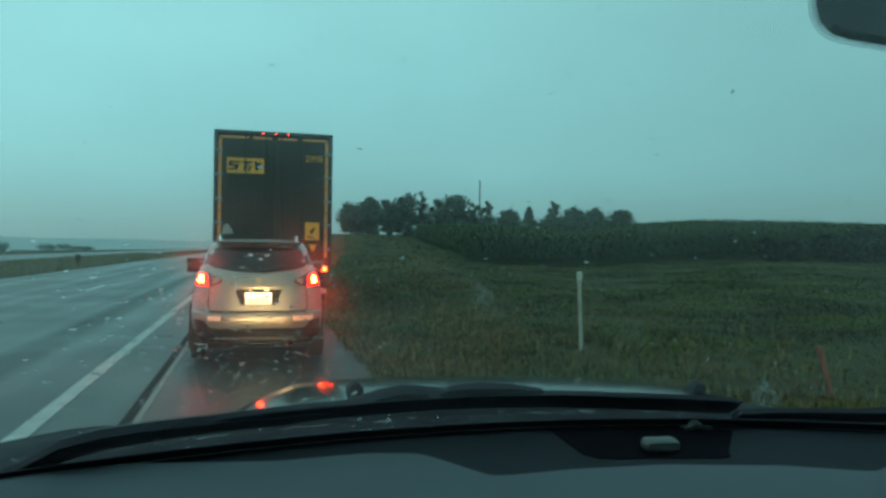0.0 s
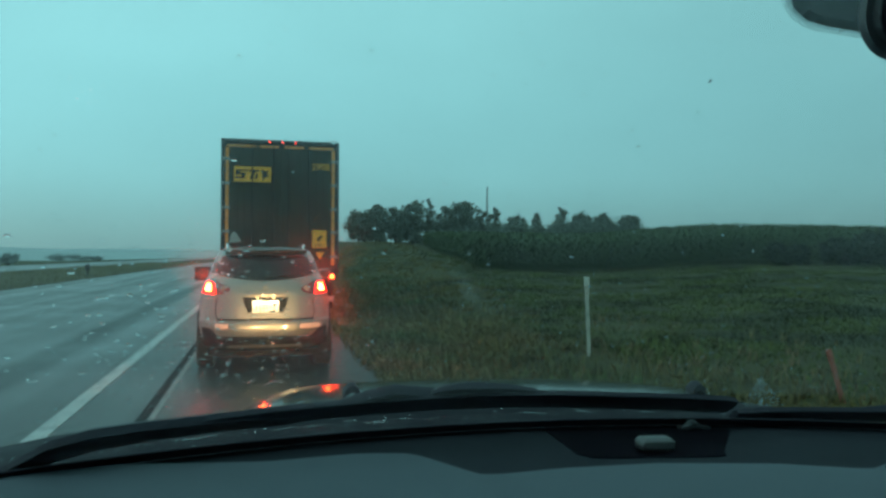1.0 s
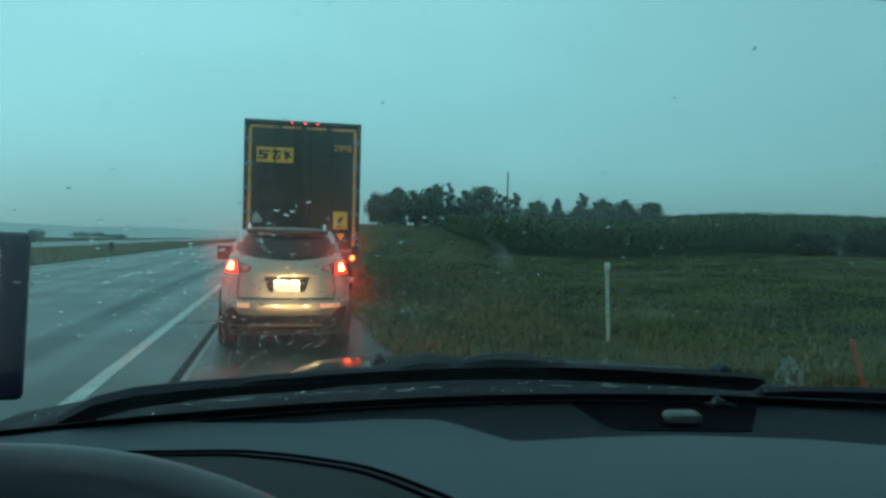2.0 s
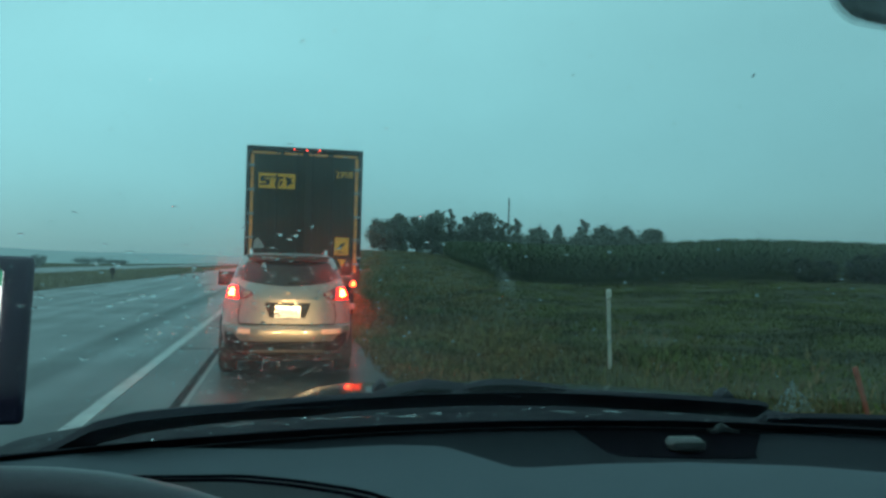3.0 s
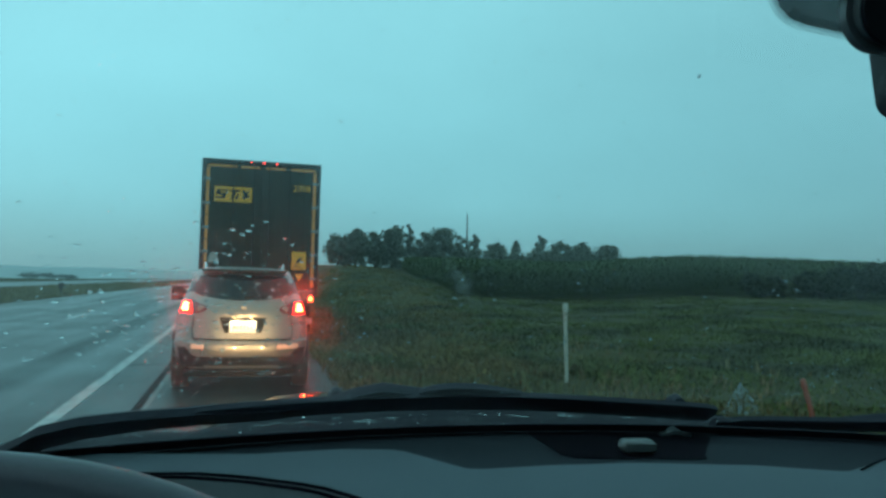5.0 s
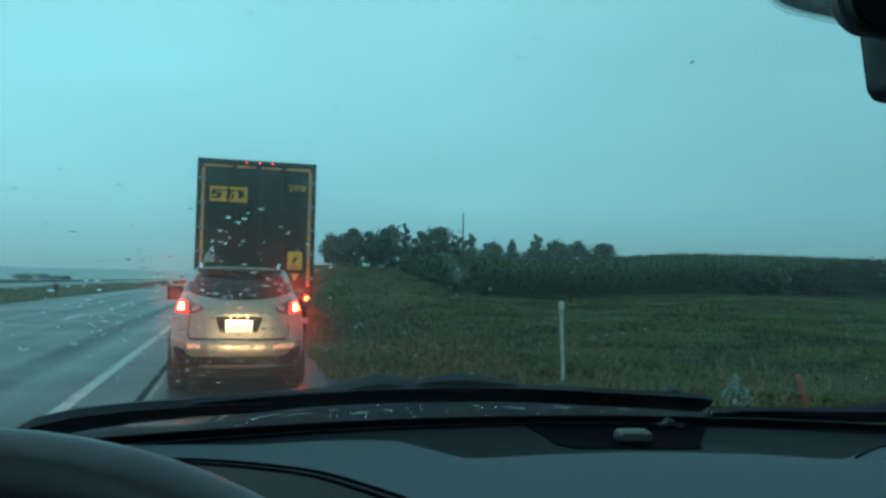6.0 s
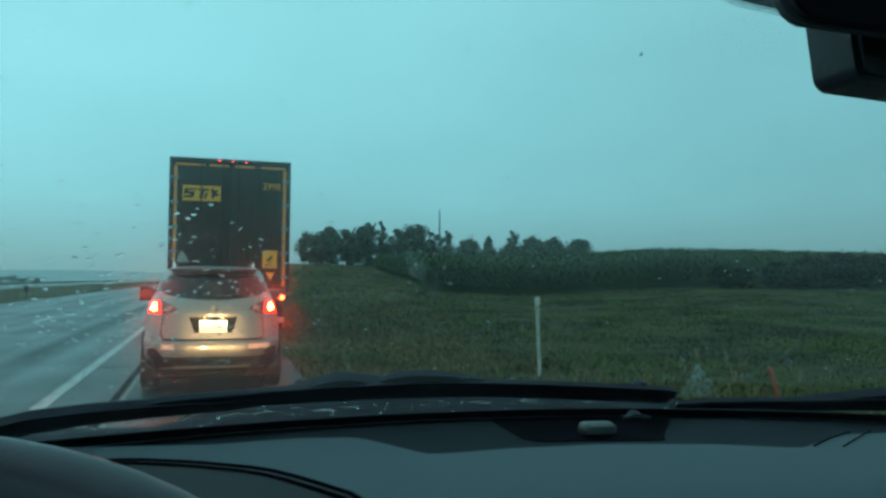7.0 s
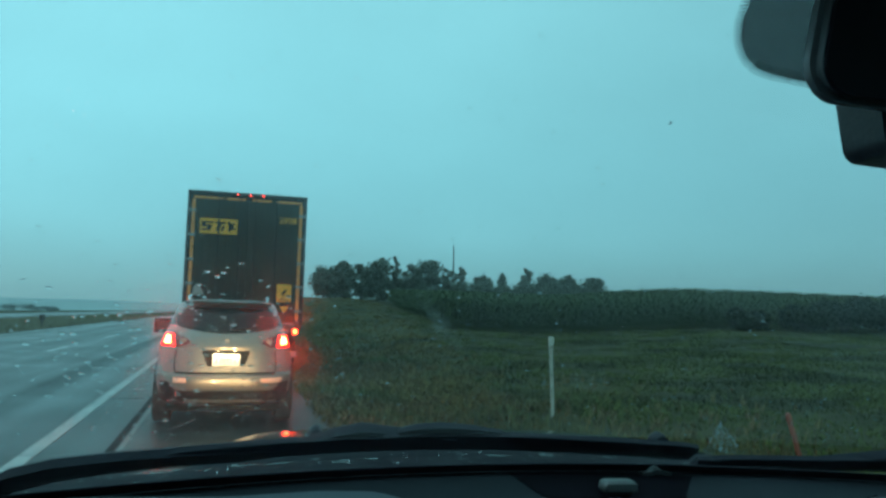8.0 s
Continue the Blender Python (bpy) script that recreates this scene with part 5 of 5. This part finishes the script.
def hood_top(u, v):
    x = -0.80 + 0.525 * u
    yb = lerp_table(RIM, x)
    return (x, yb + (0.34 - yb) * v, 1.3505 + 0.003 * math.sin(math.pi * min(1, v + 0.15)) - 0.008 * v)


bm = bmesh.new()
slab(bm, hood_top, 40, 10, (0, 0, -0.058))
binn = part("instrument_hood", bm, M_BINN, dash, "dark stitched hood over the dials")
for off, r in ((0.001, 0.0020), (0.010, 0.0015)):
    bm = bmesh.new()
    tube(bm, [(x - off * 0.6, y - off, 1.3515 + off * 0.06) for x, y in [(-0.80 + 0.525 * i / 40, lerp_table(RIM, -0.80 + 0.525 * i / 40)) for i in range(41)]], r, 6)
    part("hood_seam", bm, M_RECESS, binn, "dark double seam")

# steering wheel
bm = bmesh.new()
tilt = pose(-0.4917, 0.1643, 1.2914, 32.4, 0, 0)
R, r = 0.188, 0.0185
rings = []
for i in range(72):
    a = 2 * math.pi * i / 72
    rings.append([tilt @ Vector(((R + r * math.cos(b)) * math.cos(a), (R + r * math.cos(b)) * math.sin(a), r * 1.1 * math.sin(b))) for b in [2 * math.pi * k / 16 for k in range(16)]])
loft(bm, rings + rings[:1], caps=False)
bmesh.ops.remove_doubles(bm, verts=bm.verts[:], dist=1e-6)
bmesh.ops.recalc_face_normals(bm, faces=bm.faces[:])
wheel = part("steering_wheel", bm, M_LEATHER, own, "black leather steering wheel rim")
bm = bmesh.new()
turned(bm, [(0.0, 0.02), (0.05, 0.02), (0.075, 0.005), (0.078, -0.03), (0.05, -0.05), (0.0, -0.05)], 28, tilt)
part("wheel_hub", bm, M_LEATHER, wheel)
for a in (0.15, math.pi - 0.15, -math.pi / 2):
    bm = bmesh.new()
    tube(bm, [tilt @ Vector((math.cos(a) * d, math.sin(a) * d, -0.012)) for d in (0.06, 0.12, 0.185)], [0.024, 0.017, 0.015], 10)
    part("spoke", bm, M_LEATHER, wheel)
bm = bmesh.new()
tube(bm, [tilt @ Vector((0, 0, -0.04)), tilt @ Vector((0, 0, -0.30))], 0.045, 16)
part("steering_column", bm, M_INNER, wheel)

# telephone in its holder at the foot of the windscreen
phone = thing("phone", "smartphone in a dark case showing a map", "phone")
phone.parent = None
phone.matrix_world = Matrix.Translation((0.34, 0, 0)) @ pose(0, 0, 0, 0, 1.6, 0) @ pose(-0.646, 0.70, 1.418, -6, -1.0, 3)
bm = bmesh.new()
box(bm, (-0.0445, -0.006, -0.0715), (0.0445, 0.007, 0.0715), 0.005, 3)
part("case", bm, mat("dark_violet_phone_case", (0.022, 0.013, 0.042), 0.55, vary=0.1), phone, "dark phone case")
bm = bmesh.new()
box(bm, (-0.034, -0.0072, -0.056), (0.0225, -0.006, 0.058), 0.0004, 1)
screen_ob = part("screen", bm, glow("lit_phone_screen", (0.92, 0.97, 1.0), 1.6, (0.02, 0.02, 0.02)), phone, "bright white map screen")
bm = bmesh.new()
box(bm, (-0.034, -0.0082, 0.045), (0.0225, -0.0073, 0.058), 0.0003, 1)
part("route_bar", bm, glow("lit_green_bar", (0.04, 0.42, 0.24), 0.8, (0.02, 0.02, 0.02)), screen_ob, "green bar at the top")
bm = bmesh.new()
box(bm, (-0.034, -0.0082, -0.056), (0.0225, -0.0073, -0.042), 0.0003, 1)
part("foot_bar", bm, glow("lit_blue_bar", (0.10, 0.08, 0.42), 0.8, (0.02, 0.02, 0.02)), screen_ob, "blue bar at the foot")
for k in range(3):
    bm = bmesh.new()
    box(bm, (0.005, -0.0088, -0.0535 + k * 0.0036), (0.018, -0.0083, -0.0515 + k * 0.0036))
    part("print_bar", bm, glow("lit_white_print", (0.8, 0.8, 0.9), 0.9), screen_ob, smooth=False)
bm = bmesh.new()
tube(bm, [(0, 0.004, -0.02), (0, 0.02, -0.06), (0.0, 0.012, -0.112)], [0.010, 0.012, 0.02], 10)
part("holder", bm, M_BLACKP, phone, "short black holder arm")


# wipers at rest along the foot of the glass
def wiper(pivot, blade, bow, carrier, arm):
    """blade: x from, x to; bow: s along the glass at a given x; arm: points (x, s, out)."""
    bm = bmesh.new()
    n = 40
    rings = []
    for i in range(n + 1):
        x = blade[0] + (blade[1] - blade[0]) * i / n
        s = bow(x)
        k = 1.0 if 1 < i < n else 0.85
        rings.append([screen(x, s + a * k, 0.006 + b * k) for a, b in ((-0.012 - 0.011 * i / n, 0.001), (-0.011 - 0.010 * i / n, 0.011), (0.0, 0.014), (0.014, 0.012), (0.017, 0.004), (0.004, 0.001))])
    loft(bm, rings)
    w = part("wiper", bm, M_WIPER, own, "wet black wiper blade at rest")
    bm = bmesh.new()
    rings = []
    for i in range(13):
        x = carrier[0] + (carrier[1] - carrier[0]) * i / 12
        s = bow(x) + 0.002
        k = 0.55 + 0.45 * math.sin(math.pi * min(1, max(0, i / 12)) ** 0.7)
        rings.append([screen(x, s + a * k, 0.014 + b * k) for a, b in ((-0.02, 0.0), (-0.014, 0.014), (0.004, 0.020), (0.022, 0.012), (0.026, 0.002))])
    loft(bm, rings)
    part("blade_carrier", bm, M_WIPER, w)
    bm = bmesh.new()
    rings = []
    for x, s, o, wide in arm:
        low, k = max(0.004, o - 0.014), wide / 2
        rings.append([screen(x, s + a * k, low + b * (o - low)) for a, b in ((-1, 0), (-0.9, 0.7), (-0.5, 1), (0.5, 1), (0.9, 0.7), (1, 0))])
    loft(bm, rings)
    part("wiper_arm", bm, M_WIPER, w)
    bm = bmesh.new()
    turned(bm, [(0.02, -0.02), (0.022, 0.0), (0.018, 0.012), (0.0, 0.016)], 16, Matrix.Translation(screen(*pivot)))
    part("pivot_cap", bm, M_WIPER, w)


DRIVER_BOW = [(-0.45, 0.044), (-0.35, 0.055), (-0.27, 0.061), (-0.15, 0.066), (-0.02, 0.063), (0.1, 0.052), (0.2, 0.044), (0.31, 0.034)]
OTHER_BOW = [(0.31, -0.004), (0.38, 0.004), (0.465, 0.010), (0.524, 0.018), (0.586, 0.027), (0.8, 0.045), (1.0, 0.048)]


def bowed(table):
    return lambda x: sum(lerp_table(table, x + d) for d in (-0.03, -0.01, 0.01, 0.03)) / 4


wiper((-0.64, -0.07, 0.01), (-0.450, 0.278), bowed(DRIVER_BOW), (-0.168, -0.024),
      [(-0.66, -0.06, 0.012, 0.03), (-0.60, -0.012, 0.016, 0.036), (-0.565, 0.022, 0.020, 0.038), (-0.53, 0.036, 0.021, 0.036), (-0.48, 0.044, 0.021, 0.032),
       (-0.42, 0.048, 0.021, 0.028), (-0.35, 0.050, 0.020, 0.024), (-0.285, 0.056, 0.022, 0.018), (-0.246, 0.074, 0.027, 0.014), (-0.215, 0.082, 0.029, 0.014), (-0.168, 0.070, 0.028, 0.014), (-0.09, 0.070, 0.020, 0.012)])
wiper((0.06, -0.06, 0.01), (0.300, 1.0), bowed(OTHER_BOW), (0.70, 0.82),
      [(0.06, -0.05, 0.012, 0.02), (0.30, -0.02, 0.014, 0.016), (0.46, 0.006, 0.022, 0.014), (0.57, 0.040, 0.028, 0.012), (0.66, 0.062, 0.028, 0.012), (0.76, 0.055, 0.022, 0.012)])


# cowl, bonnet and front of the car
def bonnet(x, y):
    d = x - XC
    over = abs(d) - 0.40
    shoulder = 0.50 * (over + math.sqrt(over * over + 0.0009)) / 2
    return 1.297 - 0.22 * (y - 1.15) ** 2 - 0.075 * d ** 2 - 0.05 * d ** 4 - shoulder


def cowl_z(x, v):
    """Height of the cowl between the glass (v = 0) and the bonnet (v = 1)."""
    d = x - XC
    a = 1.272 - 0.05 * d ** 2
    fall = 0.020 * smooth_step(0.42, 0.52, abs(d)) + 0.012 * smooth_step(0.52, 0.66, d)
    return a - fall + (1.290 - 0.075 * d ** 2 - 0.05 * d ** 4 - a) * v ** 1.3 + 0.004 * math.sin(3 * math.pi * v)


def bonnet_back(x):
    return 1.15 + 0.10 * (x - XC) ** 2 + 0.12 * smooth_step(0.5, 0.75, XC - x)


bm = bmesh.new()
slab(bm, lambda u, v: (XC + (2 * u - 1) * 0.88, base_y(XC + (2 * u - 1) * 0.88) + 0.012 + (bonnet_back(XC + (2 * u - 1) * 0.88) + 0.01 - base_y(XC + (2 * u - 1) * 0.88) - 0.012) * v,
                       cowl_z(XC + (2 * u - 1) * 0.88, v)), 40, 14, (0, 0, -0.02))
part("cowl", bm, M_COWL, own, "wet black plastic cowl below the glass")
bm = bmesh.new()
slab(bm, lambda u, v: (XC + (2 * u - 1) * 0.86, bonnet_back(XC + (2 * u - 1) * 0.86) + (2.20 - 0.22 * (2 * u - 1) ** 4 - bonnet_back(XC + (2 * u - 1) * 0.86)) * v,
                       bonnet(XC + (2 * u - 1) * 0.86, bonnet_back(XC + (2 * u - 1) * 0.86) + (2.20 - 0.22 * (2 * u - 1) ** 4 - bonnet_back(XC + (2 * u - 1) * 0.86)) * v)), 40, 24, (0, 0, -0.018))
hood = part("bonnet", bm, M_HOOD, own, "dark glossy bonnet with a water film")
for x in (-0.2217, 0.419):
    bm = bmesh.new()
    z = bonnet(x, 1.24)
    slab(bm, lambda u, v: (x + (u - 0.5) * 0.025, 1.225 + 0.03 * v, z + 0.001 + 0.022 * math.sin(math.pi * (0.15 + 0.7 * u)) * (0.75 + 0.25 * math.sin(math.pi * v))), 8, 6, (0, 0, -0.012))
    part("washer_jet", bm, M_WIPER, hood, "small black washer jet")
for s in (-1, 1):
    bm = bmesh.new()
    slab(bm, lambda u, v: (XC + s * (0.87 + 0.07 * math.sin(math.pi / 2 * (1 - v)) ** 0.7 - 0.10 * max(0, u - 0.8) * 5 * 0.6), 0.70 + 1.55 * u,
                           0.42 + (bonnet(XC + s * 0.87, 0.9 + 1.3 * u) - 0.43) * v), 16, 8, (-s * 0.02, 0, 0))
    part("wing", bm, M_HOOD, own)
    bm = bmesh.new()
    slab(bm, lambda u, v: (XC + s * (0.95 - 0.05 * v ** 2), -2.3 + 3.0 * u, 0.36 + 0.80 * v), 8, 6, (-s * 0.06, 0, 0))
    part("door", bm, M_INNER, own)
    bm = bmesh.new()
    slab(bm, lambda u, v: (XC + s * (0.90 - 0.17 * v), -2.2 + (2.75 - 0.62 * v) * u, 1.16 + 0.58 * v), 8, 4, (-s * 0.005, 0, 0))
    part("side_window", bm, M_SIDEGLASS, own)
    bm = bmesh.new()
    tube(bm, [(XC + s * 0.875, 0.70, 1.20), (XC + s * 0.80, 0.42, 1.50), (XC + s * 0.70, 0.06, 1.80)], [0.05, 0.045, 0.045], 10)
    part("screen_pillar", bm, M_INNER, own)
    bm = bmesh.new()
    tube(bm, [(XC + s * 0.90, -0.75, 1.10), (XC + s * 0.72, -0.80, 1.78)], 0.05, 10)
    part("door_pillar", bm, M_INNER, own)
    bm = bmesh.new()
    box(bm, (XC + s * 0.70 - 0.17, 2.16, 0.70), (XC + s * 0.70 + 0.17, 2.30, 0.90), 0.03, 3)
    lamp = part("headlamp", bm, M_CLEARLENS, own, "lit headlamp")
    bm = bmesh.new()
    turned(bm, [(0.07, 0), (0.07, 0.01), (0.0, 0.016)], 20, pose(XC + s * 0.68, 2.30, 0.80, -90))
    part("headlamp_bulb", bm, glow("lit_headlamp", (1.0, 0.86, 0.6), 12.0), lamp)
    li = bpy.data.lights.new("headlight", "SPOT")
    li.energy, li.color, li.spot_size, li.spot_blend, li.shadow_soft_size = 1900, (1.0, 0.60, 0.24), radians(18), 1.0, 0.10
    hl = new("headlight", li)
    hl.parent = own
    hl.matrix_local = look((XC + s * 0.68, 2.34, 0.80), (XC + s * 0.42 - 0.30, 9.7, 0.60))
    for y in (1.42, -1.45):
        bm = bmesh.new()
        turned(bm, [(0.2, -0.11), (0.31, -0.115), (0.345, -0.09), (0.35, 0), (0.345, 0.09), (0.31, 0.115), (0.2, 0.11), (0.05, 0.05)], 28, pose(XC + s * 0.80, y, 0.355, 0, 90, 0))
        part("wheel", bm, M_RUBBER, own)
bm = bmesh.new()
slab(bm, lambda u, v: (XC + (2 * u - 1) * 0.93, 2.30 - 0.22 * (2 * u - 1) ** 4 - 0.10 * (2 * v - 1) ** 2, 0.30 + 0.74 * v), 20, 8, (0, -0.06, 0))
part("front_bumper", bm, M_HOOD, own)
# out of view: headliner and shell added to keep sky light off the dashboard
bm = bmesh.new()
slab(bm, lambda u, v: (XC + (2 * u - 1) * 0.74, 0.18 - 2.45 * v, 1.805 + 0.05 * math.sin(math.pi * u) + 0.03 * math.sin(math.pi * v)), 12, 10, (0, 0, -0.04))
part("headliner", bm, M_LINER, own, "grey cloth headliner")
bm = bmesh.new()
slab(bm, lambda u, v: (XC + (2 * u - 1) * 0.76, 0.17 - 2.44 * v, 1.830 + 0.05 * math.sin(math.pi * u) + 0.03 * math.sin(math.pi * v)), 16, 10, (0, 0, -0.02))
part("roof", bm, M_HOOD, own, "dark wet painted roof")
bm = bmesh.new()
box(bm, (XC - 0.92, -2.34, 0.34), (XC + 0.92, -2.26, 1.18), 0.02)
box(bm, (XC - 0.90, 0.72, 0.34), (XC + 0.90, 0.80, 1.26), 0.01)
box(bm, (XC - 0.92, -2.3, 0.30), (XC + 0.92, 2.1, 0.36), 0.01)
part("cabin_shell", bm, M_INNER, own)
bm = bmesh.new()
slab(bm, lambda u, v: (XC + (2 * u - 1) * (0.86 - 0.14 * v), -2.29 + 0.05 * v, 1.17 + 0.60 * v), 8, 4, (0, 0.005, 0))
part("rear_window", bm, M_SIDEGLASS, own)

# ---------------------------------------------------------------- rain on the glass, cowl and bonnet
random.seed(21)


def dome(data, p, u, v, n, a, b, h, seg=8):
    """One flattened drop: half axes a and b on the surface, h high."""
    verts, faces = data
    i0 = len(verts)
    for k, (r, t) in enumerate(((1.0, 0.0), (0.86, 0.5), (0.5, 0.87))):
        for q in range(seg):
            c, s = math.cos(2 * math.pi * q / seg), math.sin(2 * math.pi * q / seg)
            verts.append(tuple(p + u * a * r * c + v * b * r * s + n * h * t))
    verts.append(tuple(p + n * h))
    faces.append(tuple(i0 + q for q in range(seg))[::-1])
    for k in range(2):
        for q in range(seg):
            w = (q + 1) % seg
            faces.append((i0 + k * seg + q, i0 + k * seg + w, i0 + (k + 1) * seg + w, i0 + (k + 1) * seg + q))
    for q in range(seg):
        faces.append((i0 + 2 * seg + q, i0 + 2 * seg + (q + 1) % seg, i0 + 3 * seg))


def on_glass(data, x, s, size, slant):
    n = Vector((0.72 * (x - XC) * 0.545, 0.545, 0.839)).normalized()
    u0 = Vector((1, -0.72 * (x - XC), 0)).normalized()
    v0 = n.cross(u0).normalized()
    c, t = math.cos(slant), math.sin(slant)
    stretch = random.uniform(1.0, 1.9)
    dome(data, screen(x, s, 0.0053), u0 * c + v0 * t, v0 * c - u0 * t, n, size * stretch, size, size * random.uniform(0.12, 0.28))


data = ([], [])
for _ in range(1700):
    x, s = random.uniform(-0.60, 0.85), 0.10 + 0.62 * random.random() ** 1.4
    if random.random() > 0.30 + 0.7 * smooth_step(-0.5, 0.5, x) * (1.1 - s):
        continue
    on_glass(data, x, s, random.choice((0.0005, 0.0006, 0.0008, 0.0011, 0.0014)), random.uniform(-0.2, 0.7))
for _ in range(620):
    on_glass(data, random.gauss(-0.43, 0.075), random.triangular(0.09, 0.44, 0.22), random.choice((0.0005, 0.0007, 0.0009, 0.0012, 0.0016)), random.uniform(-0.2, 0.7))
# wedge of water left between the two wiper strokes
for _ in range(260):
    k = random.random() ** 0.7
    on_glass(data, 0.252 + 0.060 * k + random.uniform(-0.032, 0.032) * k, 0.148 - 0.10 * k, random.uniform(0.0007, 0.0015), random.uniform(0, 3))
for _ in range(260):
    x = random.uniform(-0.62, 0.33)
    on_glass(data, x, random.uniform(0.018, 0.034), 0.0005 + 0.0010 * random.random() ** 2, random.uniform(-0.1, 0.1))
for _ in range(26):
    x = random.uniform(-0.50, 0.24)
    n = Vector((0.72 * (x - XC) * 0.545, 0.545, 0.839)).normalized()
    u0 = Vector((1, -0.72 * (x - XC), random.uniform(-0.05, 0.05))).normalized()
    dome(data, screen(x, random.uniform(0.024, 0.040), 0.0053), u0, n.cross(u0).normalized(), n, random.uniform(0.006, 0.016), random.uniform(0.0007, 0.0012), 0.0006)
me = bpy.data.meshes.new("raindrops")
me.from_pydata(data[0], [], data[1])
me.polygons.foreach_set("use_smooth", [i % 25 != 0 for i in range(len(me.polygons))])
me.materials.append(M_WATER)
me.materials.append(M_RIPPLED)
me.polygons.foreach_set("material_index", [int(i % 25 != 0) for i in range(len(me.polygons))])
rain = new("raindrops", me)
rain.parent = own
tagged(rain, "small clear rain drops on the windscreen", "", "", "stuff")
beads = ([], [])
for _ in range(760):
    x = random.uniform(-0.75, 0.95)
    y = random.uniform(base_y(x) + 0.02, bonnet_back(x) + (0.10 if x > -0.3 else 0.16))
    yb = bonnet_back(x)
    z = bonnet(x, y) + 0.0005 if y > yb else cowl_z(x, (y - base_y(x) - 0.012) / (yb - base_y(x) - 0.002)) + 0.0005
    sz = 0.0005 + 0.0013 * random.random() ** 3
    dome(beads, Vector((x, y, z)), Vector((1, 0, 0)), Vector((0, 1, 0)), Vector((0, 0, 1)), sz * random.uniform(1, 1.6), sz, sz * 0.6)
for _ in range(70):
    x = random.uniform(-0.57, -0.40)
    q = screen(x, lerp_table([(-0.57, 0.018), (-0.53, 0.036), (-0.48, 0.044), (-0.40, 0.049)], x) + random.uniform(-0.007, 0.007), 0.0212)
    sz = 0.0005 + 0.0009 * random.random() ** 2
    dome(beads, q, Vector((1, 0, 0)), Vector((0, -0.839, 0.545)), Vector((0, 0.545, 0.839)), sz * random.uniform(1, 2), sz, sz * 0.5)
me = bpy.data.meshes.new("water_beads")
me.from_pydata(beads[0], [], beads[1])
me.polygons.foreach_set("use_smooth", [i % 25 != 0 for i in range(len(me.polygons))])
me.materials.append(M_WATER)
wb = new("water_beads", me)
wb.parent = own
tagged(wb, "water beads on the cowl and bonnet", "", "", "stuff")


# greasy smears that the wipers leave on the glass
def smear_mat():
    m = bpy.data.materials.new("greasy_water_smear")
    m.use_nodes = True
    n, l = m.node_tree.nodes, m.node_tree.links
    n.clear()
    out, mix = n.new("ShaderNodeOutputMaterial"), n.new("ShaderNodeMixShader")
    tr, df = n.new("ShaderNodeBsdfTransparent"), n.new("ShaderNodeBsdfTranslucent")
    df.inputs["Color"].default_value = (0.75, 0.8, 0.8, 1)
    co, tx, mp = n.new("ShaderNodeTexCoord"), n.new("ShaderNodeTexNoise"), n.new("ShaderNodeMapRange")
    tx.inputs["Scale"].default_value, tx.inputs["Detail"].default_value = 45, 4
    mp.inputs["From Min"].default_value, mp.inputs["From Max"].default_value = 0.42, 0.75
    mp.inputs["To Max"].default_value = 0.12
    l.new(co.outputs["Object"], tx.inputs["Vector"])
    l.new(tx.outputs["Fac"], mp.inputs["Value"])
    l.new(mp.outputs[0], mix.inputs[0])
    l.new(tr.outputs[0], mix.inputs[1])
    l.new(df.outputs[0], mix.inputs[2])
    l.new(mix.outputs[0], out.inputs["Surface"])
    return m


M_SMEAR = smear_mat()
spot = ([], [])
for dx, ds, r in ((0, 0, 0.0009), (0.0008, 0.0008, 0.0006), (-0.0006, 0.0016, 0.0006), (-0.0006, -0.0010, 0.0004)):
    q = screen(-0.0930 + dx, 0.6180 + ds, 0.0054)
    dome(spot, q, Vector((1, 0, 0)), Vector((0, -0.839, 0.545)), Vector((0, 0.545, 0.839)), r, r * 1.6, 0.0005)
me = bpy.data.meshes.new("insect_mark")
me.from_pydata(spot[0], [], spot[1])
me.materials.append(shade_mat(0.74))
mark_ob = new("insect_mark", me)
mark_ob.parent = own
tagged(mark_ob, "small dark insect mark on the glass")
for a, b, wide in (((-0.225, 0.392), (-0.148, 0.288), 0.010), ((-0.396, 0.312), (-0.357, 0.281), 0.0010)):
    bm = bmesh.new()
    ax, ay = b[0] - a[0], b[1] - a[1]
    ln = math.hypot(ax, ay)
    px, py = -ay / ln, ax / ln
    rows = []
    for i in range(21):
        t = i / 20
        w = wide * math.sin(math.pi * (0.08 + 0.84 * t)) * (0.8 + 0.5 * noise.noise(Vector((t * 5, wide * 100, 0))))
        rows.append([screen(a[0] + ax * t + px * w * k, a[1] + ay * t + py * w * k, 0.0056) for k in (-1, -0.3, 0.3, 1)])
    loft(bm, rows, caps=False, closed=False)
    part("smear", bm, M_SMEAR, own, "faint whitish smear on the windscreen")
